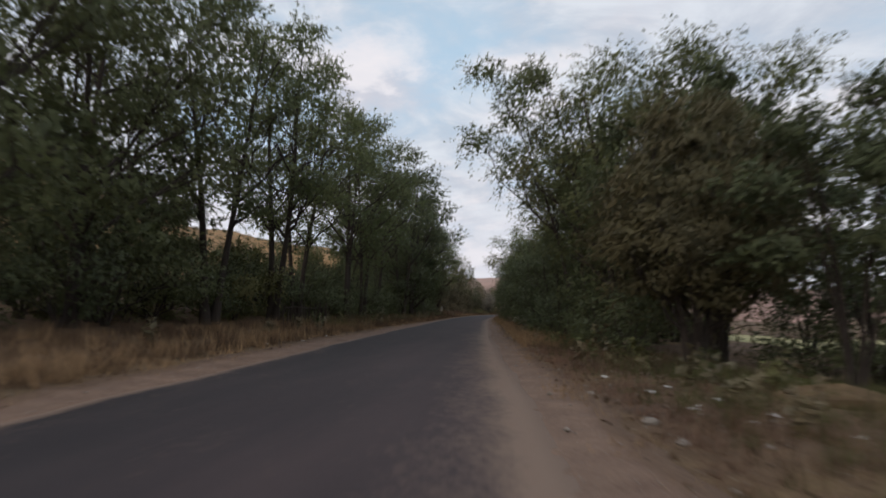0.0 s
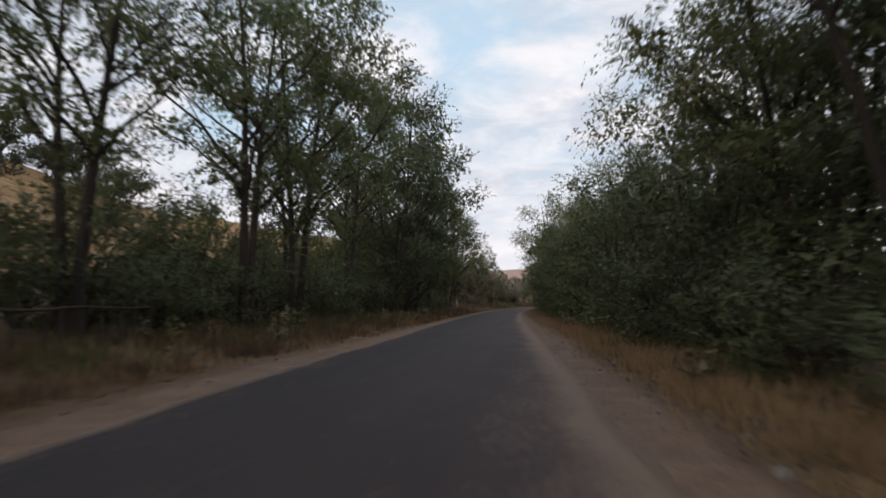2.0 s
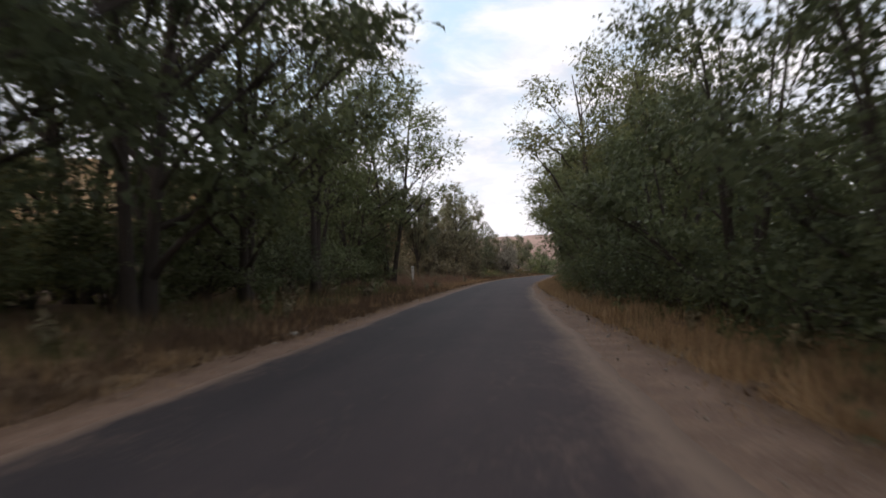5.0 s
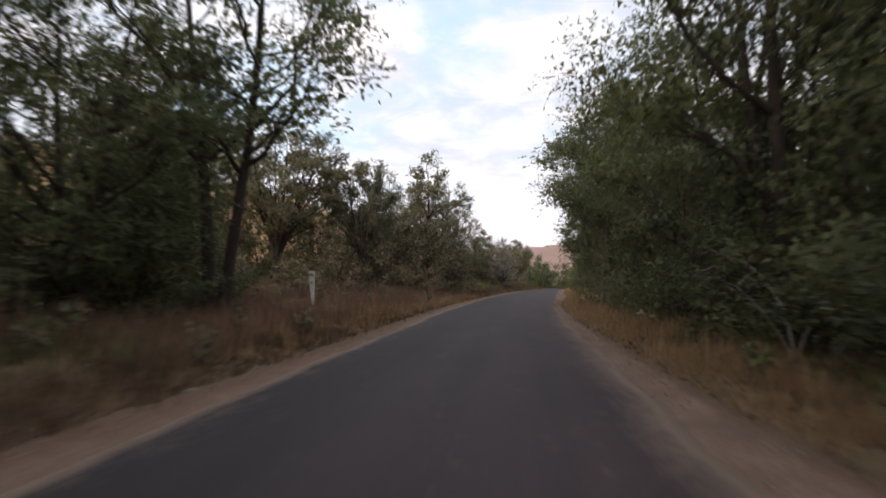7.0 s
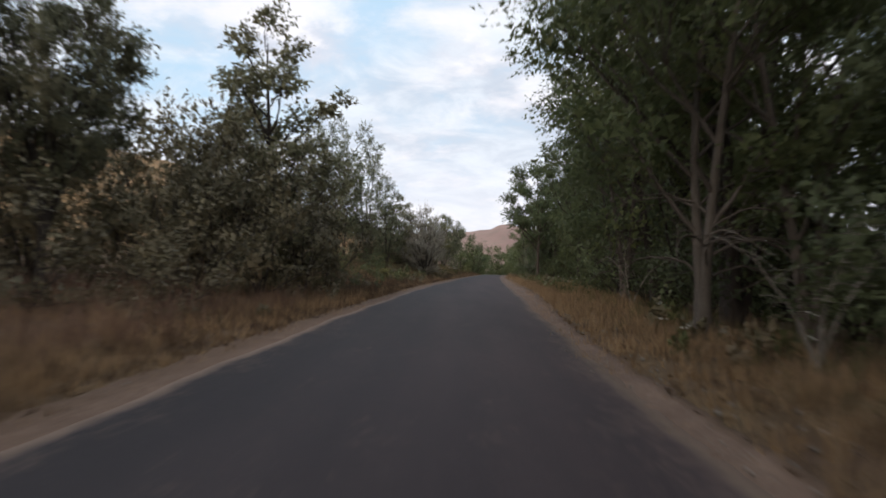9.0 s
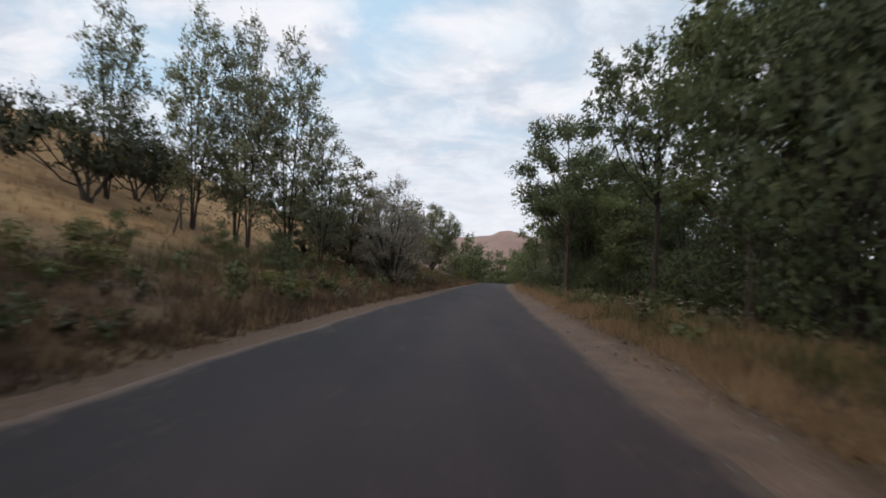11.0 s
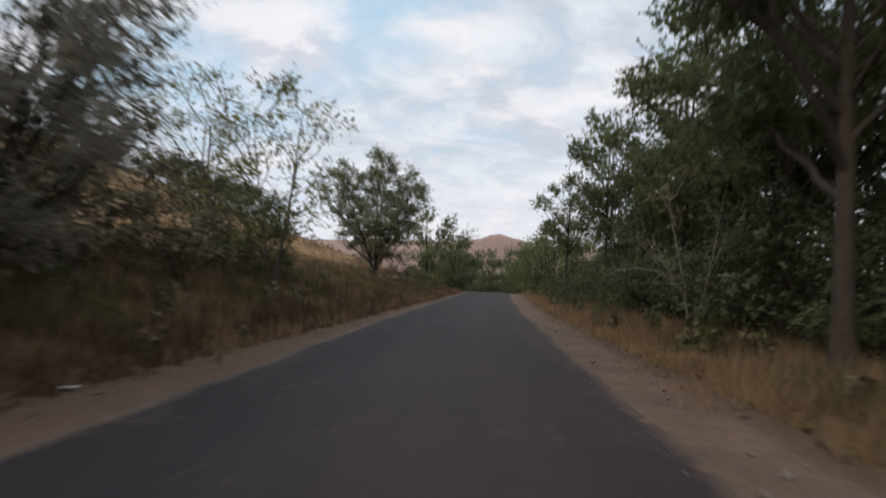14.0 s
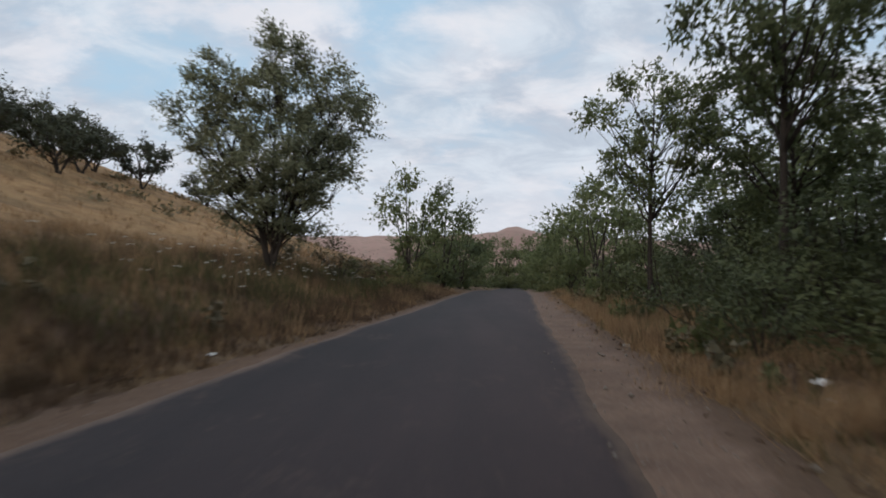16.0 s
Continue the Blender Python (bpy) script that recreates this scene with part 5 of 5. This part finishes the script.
# ---- marker post ----
def box(bm, x0, x1, y0, y1, z0, z1, bevel=0.0):
    made = bmesh.ops.create_cube(bm, size=1, matrix=Matrix.LocRotScale(((x0 + x1) / 2, (y0 + y1) / 2, (z0 + z1) / 2), None, (x1 - x0, y1 - y0, z1 - z0)))
    if bevel:
        edges = list({e for v in made["verts"] for e in v.link_edges})
        bmesh.ops.bevel(bm, geom=edges, offset=bevel, segments=2, affect="EDGES")


def marker_post():
    x, y, z = spot(-1, 4.45, 110.5)
    root = thing("marker_post", "white concrete kilometre post leaning in dry weeds", "road post", pose(x, y, z - 0.25, 0, -4.0, 8))
    bm = bmesh.new()
    bmesh.ops.create_cube(bm, size=1, matrix=Matrix.LocRotScale((0, 0, 0.78), None, (0.22, 0.15, 1.56)))
    for v in bm.verts:
        k = 0.24 + 0.76 * max(0, v.co.z) / 1.56
        v.co.x, v.co.y = v.co.x * k, v.co.y * (0.7 + 0.3 * k)
    bmesh.ops.bevel(bm, geom=list(bm.edges), offset=0.015, segments=2, affect="EDGES")
    part("shaft", bm, M_WHITE, root)
    for dx in (-0.06, 0.0, 0.06):
        bm = bmesh.new()
        box(bm, dx - 0.018, dx + 0.018, -0.083, -0.07, 1.36, 1.46)
        part("digit_bar", bm, M_INK, root, "faded dark bar")
    bm = bmesh.new()
    box(bm, -0.03, 0.03, -0.086, -0.074, 1.08, 1.16)
    part("digit_bar", bm, M_INK, root, "faded dark bar")


marker_post()


# ---- grass, weeds, litter ----
def blades(rng, xy, z, height, width, per, lean=0.35, spread=0.10):
    """Thin leaning blades in tufts."""
    n = len(xy)
    base = np.concatenate([xy, z[:, None]], 1)[:, None] + np.concatenate([rng.normal(0, spread, (n, per, 2)), np.zeros((n, per, 1))], 2)
    h = height[:, None, None] * rng.uniform(0.45, 1.15, (n, per, 1))
    a = rng.uniform(0, 2 * math.pi, (n, per, 1))
    tilt = np.concatenate([np.cos(a), np.sin(a), 0 * a], 2) * np.abs(rng.normal(0, lean, (n, per, 1)))
    b = rng.uniform(0, 2 * math.pi, (n, per, 1))
    side = np.concatenate([np.cos(b), np.sin(b), 0 * b], 2) * width * 0.5
    up = np.array([0, 0, 1.0])
    tip = base + h * (up * (1 - 0.15 * np.linalg.norm(tilt, axis=2, keepdims=True)) + tilt * 1.2)
    v = np.stack([base - up * 0.03 - side, tip, base - up * 0.03 + side], 2).reshape(-1, 3)
    return v, np.arange(len(v)).reshape(-1, 3)


def grass(name, seed, side, y0, y1, lo, hi, per_m2, height, material, label, width=0.02, per=14, lean=0.35, patch=0.0, category="grass"):
    rng = np.random.default_rng(seed)
    n = int((y1 - y0) * (hi - lo) * per_m2 * 1.35)
    y = rng.uniform(y0, y1, n)
    off = rng.uniform(lo, hi, n)
    off = off + shoulder_width(side, y) * np.clip(1 - (off - lo) / 2.0, 0, 1) if lo < 1.0 else off
    keep = 0.7 * wavy(off * 1.0, y, 1.9, seed) + 0.6 * wavy(off, y, 0.6, seed + 5) > rng.uniform(-0.8, 0.5, n) + patch
    y, off = y[keep], off[keep]
    xy = np.stack([edge_x(side, y) + side * off, y], 1)
    h = height * np.clip(0.75 + 0.35 * wavy(off, y, 3.1, seed + 2) + 0.35 * wavy(off, y, 0.8, seed + 3), 0.2, 1.6) * np.clip(0.45 + (off - lo) / 1.3, 0.4, 1)
    h = h * rng.uniform(0.5, 1.35, len(h))
    if side < 0:
        h = h * (1 - 0.72 * np.exp(-((y - 108.8) / 1.7) ** 2 - ((off - 3.7) / 1.3) ** 2))
    me = mesh_from(name, *blades(rng, xy, ground_z(side, off, y), h, width, per, lean), material)
    return tagged(new(name, me), label, category, kind="stuff")


grass("verge_grass", 86, -1, 36, 118, 0.15, 5.6, 2.2, 0.42, M_STRAW, "dry straw-coloured grass along the verge")
grass("green_weeds", 87, -1, 30, 100, 1.6, 6.0, 6, 0.5, M_GREEN_BLADE, "green weeds below the trees", 0.022, 11, 0.45, 0.1, category="weeds")
grass("verge_grass", 89, -1, 98, 140, 0.1, 3.2, 7, 0.4, M_STRAW, "dry straw-coloured grass along the verge")
grass("green_weeds", 90, 1, 4, 16, 3.0, 9.0, 10, 0.4, M_GREEN_BLADE, "green grass below the grove", 0.022, 11, 0.45, -0.1, category="weeds")
grass("verge_grass", 71, -1, 2, 36, 0.15, 5.6, 5.5, 0.42, M_STRAW, "dry straw-coloured grass along the verge")
grass("verge_grass", 94, 1, 2, 24, 0.1, 3.4, 9, 0.24, M_RUST_PALE, "short grey-brown dry grass on the verge", 0.016, 12, 0.5)
grass("verge_grass", 72, 1, 22, 140, 0.1, 3.4, 12, 0.45, M_STRAW, "dry straw-coloured grass along the verge")
grass("verge_grass", 73, 1, 140, 232, 0.1, 5.5, 14, 0.46, M_STRAW, "ripe straw grass between road and wood", 0.016, 18, 0.55)
grass("verge_grass", 95, 1, 146, 176, 2.6, 7.2, 9, 0.5, M_STRAW, "ripe straw grass on the open bank before the wood", 0.016, 16, 0.5)
grass("verge_grass", 74, -1, 118, 232, 0.1, 7.0, 4, 0.4, M_STRAW, "dry grass on the left bank")
grass("verge_grass", 93, -1, 174, 232, 1.0, 7.0, 8, 0.5, M_STRAW, "soft straw grass on the bank", 0.016, 14, 0.55)
grass("rusty_weeds", 75, -1, 96, 134, 0.9, 10.0, 8, 0.85, M_RUST_PALE, "tall pale rust-brown dry weeds round the post", 0.016, 10, 0.25, category="weeds")
grass("rusty_weeds", 76, -1, 134, 232, 0.6, 7.0, 12, 0.6, M_RUST, "brown dry weeds on the bank", 0.015, 10, 0.3, 0.0, category="weeds")
grass("rusty_weeds", 77, 1, 2, 232, 0.5, 5.0, 6, 0.5, M_RUST, "brown dry weeds along the verge", 0.015, 9, 0.3, 0.2, category="weeds")
grass("rusty_weeds", 81, -1, 2, 100, 0.3, 5.6, 14, 0.5, M_RUST, "brown dry weeds below the trees", 0.015, 9, 0.3, 0.1, category="weeds")
grass("green_weeds", 85, -1, 150, 176, 3.0, 9.0, 7, 0.5, M_GREEN_BLADE, "green weeds on the bank", 0.02, 11, 0.4, 0.1, category="weeds")
grass("verge_grass", 88, -1, 196, 232, 4.0, 11.0, 5, 0.45, M_STRAW, "straw grass running down from the hillside")
grass("green_weeds", 78, -1, 176, 232, 1.2, 7.0, 9, 0.6, M_GREEN_BLADE, "green weeds on the bank", 0.02, 11, 0.4, 0.1, category="weeds")
grass("green_weeds", 83, 1, 144, 180, 1.6, 5.0, 9, 0.5, M_GREEN_BLADE, "green weeds in front of the thicket", 0.022, 11, 0.45, 0.0, category="weeds")
grass("green_weeds", 79, 1, 4, 232, 1.2, 6.0, 4, 0.5, M_GREEN_BLADE, "green weeds at the wood's edge", 0.022, 11, 0.45, 0.2, category="weeds")
grass("rusty_weeds", 92, -1, 56, 232, 0.0, 1.9, 16, 0.24, M_RUST, "low dark withered weeds close to the shoulder", 0.03, 8, 0.6, -0.3, category="weeds")
grass("verge_grass", 82, 1, 2, 232, -0.45, 0.5, 9, 0.2, M_STRAW, "short dry tufts creeping onto the shoulder", 0.012, 8, 0.5, 0.3)
grass("verge_grass", 84, -1, 2, 232, -0.3, 0.5, 9, 0.2, M_STRAW, "short dry tufts creeping onto the shoulder", 0.012, 8, 0.5, 0.3)
grass("hill_grass", 80, -1, 150, 250, 8.0, 40.0, 2.2, 0.4, M_STRAW, "ripe straw grass on the hillside", 0.03, 9, 0.3, 0.2)


def hill_scrub(seed, count):
    """Low dark tussocks scattered over the hillside."""
    rng = np.random.default_rng(seed)
    y, off = rng.uniform(-10, 260, count), rng.uniform(14, 75, count)
    keep = wavy(off, y, 11, seed) > rng.uniform(-1.0, 0.6, count)
    y, off = y[keep], off[keep]
    base = np.stack([edge_x(-1, y) - off, y, ground_z(-1, off, y)], 1)
    size = rng.uniform(0.25, 0.9, len(y))
    k = 40
    at = np.repeat(base, k, 0) + np.clip(rng.normal(0, 1, (len(y) * k, 3)), -1.6, 1.6) * np.repeat(size, k)[:, None] * np.array([0.8, 0.8, 0.35])
    at[:, 2] = np.maximum(at[:, 2], np.repeat(base[:, 2], k)) + 0.05
    me = mesh_from("hill_scrub", *leaves(rng, at, unit(rng.normal(0, 1, at.shape) + np.array([0, 0, 0.8])), np.full(len(at), 0.2), 1, 0.3, 0.16, 0.1), M_LEAF_BROWN)
    tagged(new("hill_scrub", me), "low dark scrub dotted over the straw hillside", "scrub", kind="stuff")


hill_scrub(83, 1500)


def gravel(seed, side, count, lo, hi, small, big, material, name, label, category):
    """Loose grains strewn over the shoulder and the asphalt's ragged edge."""
    rng = np.random.default_rng(seed)
    y = rng.uniform(3, 232, count)
    w = shoulder_width(side, y)
    off = lo + (w + hi - lo) * rng.beta(1.3, 1.3, count)
    base = np.stack([edge_x(side, y) + side * off, y, np.maximum(ground_z(side, off, y), road_z(y) - 0.012) + 0.02], 1)
    r = small * (big / small) ** rng.uniform(0, 1, count) ** 2
    corner = np.array([[1, 0, 0], [0, 1, 0], [-1, 0, 0], [0, -1, 0], [0, 0, 0.7], [0, 0, -0.7]])
    v = base[:, None] + corner[None] * r[:, None, None] * rng.uniform(0.6, 1.3, (count, 6, 1))
    f = np.array([[0, 1, 4], [1, 2, 4], [2, 3, 4], [3, 0, 4], [1, 0, 5], [2, 1, 5], [3, 2, 5], [0, 3, 5]])
    faces = (np.arange(count)[:, None, None] * 6 + f[None]).reshape(-1, 3)
    tagged(new(name, mesh_from(name, v.reshape(-1, 3), faces, material)), label, category, kind="stuff")


gravel(101, 1, 3200, -0.35, 0.5, 0.006, 0.026, M_STONE, "gravel", "loose gravel along the dusty shoulder", "gravel")
gravel(102, -1, 2200, -0.25, 0.5, 0.006, 0.026, M_STONE, "gravel", "loose gravel along the dusty shoulder", "gravel")
gravel(103, 1, 1400, 0.5, 1.2, 0.01, 0.035, M_CLOD, "clods", "dark clods of earth and debris on the verge", "earth")
gravel(107, 1, 3200, 0.1, 2.4, 0.012, 0.05, M_STONE, "rubble", "small stones and rubble strewn over the verge", "rubble")
gravel(104, -1, 1200, 0.3, 1.0, 0.01, 0.035, M_CLOD, "clods", "dark clods of earth and debris on the verge", "earth")


def leaf_litter(seed, side, count, hi):
    rng = np.random.default_rng(seed)
    y = rng.uniform(3, 232, count)
    off = shoulder_width(side, y) * rng.uniform(0.75, 1.0, count) + rng.uniform(0, 1, count) ** 1.3 * hi
    at = np.stack([edge_x(side, y) + side * off, y, ground_z(side, off, y) + 0.035], 1)
    way = unit(rng.normal(0, 1, (count, 3)) * np.array([1, 1, 0.25]))
    me = mesh_from("leaf_litter", *leaves(rng, at, way, np.full(count, 0.05), 1, 0.09, 0.06, 0.0), M_RUST)
    tagged(new("leaf_litter", me), "fallen brown leaves and twigs on the verge", "leaf litter", kind="stuff")


leaf_litter(105, 1, 4500, 2.0)
leaf_litter(106, -1, 4500, 2.5)


def field():
    """A pale mown field beyond the grove."""
    ys = np.arange(4, 70, 1.0)
    near = 18 + 1.6 * wavy(ys, ys * 0, 7, 31) + 0.5 * wavy(ys, ys * 0, 1.6, 32) + 6 * np.clip((ys - 52) / 18, 0, 1) ** 2
    far = 46 + 2.2 * wavy(ys, ys * 0, 8, 33) + 0.6 * wavy(ys, ys * 0, 1.9, 34) - 9 * np.clip((ys - 46) / 24, 0, 1) ** 2
    shares = np.linspace(0, 1, 32)
    cols = []
    for k in shares:
        o = near + (far - near) * k
        cols.append(np.stack([edge_x(1, ys) + o, ys + 1.2 * wavy(o, ys * 0, 3.0, 35), ground_z(1, o, ys) + (0.14 if 0 < k < 1 else 0.02)], 1))
    v = np.stack(cols, 1)
    me = mesh_from("field", v.reshape(-1, 3), sheet(len(shares), len(ys)), M_FIELD, True)
    tagged(new("field", me), "pale mown field beyond the grove", "field", kind="structure")


field()


def umbels(name, seed, side, spots_n, y0, y1, lo, hi, height):
    """Thin stems that each carry a flat white flower head."""
    rng = np.random.default_rng(seed)
    y, off = rng.uniform(y0, y1, spots_n), rng.uniform(lo, hi, spots_n)
    base = np.stack([edge_x(side, y) + side * off, y, ground_z(side, off, y)], 1)
    h = height * rng.uniform(0.6, 1.15, spots_n)
    pieces, heads = [], []
    for b, k in zip(base, h):
        top = b + np.array([*rng.normal(0, 0.08, 2), k])
        pieces.append(tube(np.stack([b, (b + top) / 2 + [0.02, 0, 0], top]), [0.006, 0.005, 0.004], 4))
        for _ in range(3):
            c = top + np.array([*rng.normal(0, 0.05, 2), rng.uniform(-0.03, 0.01)])
            r = rng.uniform(0.018, 0.036)
            a = np.linspace(0, 2 * math.pi, 7)[:-1]
            ring = np.stack([c[0] + r * np.cos(a), c[1] + r * np.sin(a), c[2] + 0 * a], 1)
            v = np.concatenate([[c + [0, 0, 0.012]], ring, [c - [0, 0, 0.02]]])
            q = np.array([[0, 1, 2, 3], [0, 3, 4, 5], [0, 5, 6, 1], [7, 3, 2, 1], [7, 5, 4, 3], [7, 1, 6, 5]])
            heads.append((v, q))
    root = thing(name, "white-flowered umbel weeds in the grass", "weeds", None, "", "stuff")
    st = new("stems", mesh_from("stems", *joined(pieces), M_GREEN_BLADE))
    st.parent = root
    fl = new("flower_heads", mesh_from("flower_heads", *joined(heads), M_FLOWER))
    fl.parent = root


umbels("umbel_weeds", 91, -1, 90, 203, 220, 2.4, 6.0, 0.8)
umbels("umbel_weeds", 92, 1, 40, 44, 58, 1.6, 3.2, 0.7)
umbels("umbel_weeds", 94, 1, 18, 150, 167, 2.4, 5.0, 0.7)
umbels("umbel_weeds", 93, 1, 8, 116, 128, 1.4, 2.6, 0.6)


def stone_mesh(seed, name, material, flat=0.6):
    bm = bmesh.new()
    bmesh.ops.create_icosphere(bm, subdivisions=2, radius=1)
    for v in bm.verts:
        k = 1 + 0.28 * noise.noise(v.co * 1.4 + Vector((seed * 7.1, 0, 0)))
        v.co = Vector((v.co.x * k, v.co.y * k * 0.8, v.co.z * k * flat))
    me = bpy.data.meshes.new(name)
    bm.to_mesh(me)
    bm.free()
    me.materials.append(material)
    return me


stones = [stone_mesh(s, "stone", M_STONE) for s in range(4)]
for n in range(70):
    side = 1 if rng.uniform() < 0.6 else -1
    y = rng.uniform(4, 228)
    off = float(shoulder_width(side, y)) + rng.uniform(-0.15, 0.7)
    x, y, z = spot(side, off, y)
    s = rng.uniform(0.03, 0.10)
    ob = tagged(new("stone", stones[n % 4]), "small grey-brown stone on the verge", "stone", "verge stones")
    ob.matrix_basis = Matrix.LocRotScale((x, y, z + s * 0.25), Euler((0, 0, rng.uniform(0, 6.28))), (s, s, s))
x, y, z = spot(1, 4.9, 10.6)
mound = tagged(new("earth_mound", stone_mesh(9, "earth_mound", M_GROUND, 0.35)), "low heap of bare earth on the verge", "earth mound")
mound.matrix_basis = Matrix.LocRotScale((x, y, z - 0.05), Euler((0, 0, 0.4)), (1.1, 0.8, 0.9))


def litter_mesh(seed):
    """A crumpled scrap of paper."""
    bm = bmesh.new()
    bmesh.ops.create_grid(bm, x_segments=5, y_segments=4, size=0.5)
    for v in bm.verts:
        p = v.co * 3 + Vector((seed * 5.3, 0, 0))
        v.co += Vector((0.12 * noise.noise(p), 0.12 * noise.noise(p + Vector((9, 0, 0))), 0.35 * noise.noise(p + Vector((0, 9, 0)))))
    bmesh.ops.solidify(bm, geom=list(bm.faces), thickness=0.02)
    me = bpy.data.meshes.new("litter")
    bm.to_mesh(me)
    bm.free()
    me.materials.append(M_PAPER)
    return me


scraps = [litter_mesh(s) for s in range(3)]
for n, (side, off, y, s) in enumerate([(1, 1.9, 10.2, 0.16), (1, 2.4, 11.0, 0.1), (1, 2.0, 8.6, 0.14), (1, 2.3, 7.6, 0.1), (1, 2.7, 9.6, 0.13), (1, 1.7, 12.6, 0.12), (1, 2.1, 13.8, 0.1), (1, 3.2, 7.2, 0.12), (1, 1.8, 15.5, 0.1), (1, 2.2, 9.0, 0.08), (1, 2.9, 8.4, 0.12), (1, 3.6, 21.5, 0.2)]
    + [(-1, 1.3, 17.5, 0.15), (-1, 1.1, 20.5, 0.1), (-1, 1.2, 24, 0.12), (1, 1.4, 45, 0.1), (-1, 0.9, 112, 0.1), (-1, 1.0, 116, 0.12), (-1, 0.9, 158, 0.12), (1, 1.7, 161, 0.14), (1, 2.1, 160.5, 0.1), (-1, 0.9, 178, 0.14), (1, 2.3, 198.5, 0.14), (1, 2.7, 199.5, 0.18)]
    + [(-1, 0.8, 201, 0.12), (1, 0.35, 126, 0.1), (1, 1.3, 158.5, 0.1), (1, 1.6, 159.3, 0.13), (1, 1.1, 162.5, 0.08), (1, 1.9, 163.2, 0.12), (1, 1.5, 156.8, 0.09), (1, 2.6, 165.5, 0.12), (1, 1.0, 173, 0.08), (1, 1.4, 189, 0.1), (-1, 0.7, 186, 0.09), (-1, 0.8, 166, 0.1)]):
    x, y, z = spot(side, off, y)
    ob = tagged(new("paper_scrap", scraps[n % 3]), "crumpled dirty white paper scrap on the verge", "litter", "roadside litter")
    ob.matrix_basis = Matrix.LocRotScale((x, y, z + s * 0.2), Euler((0.2, 0.1, n * 1.3)), (s, s, s))
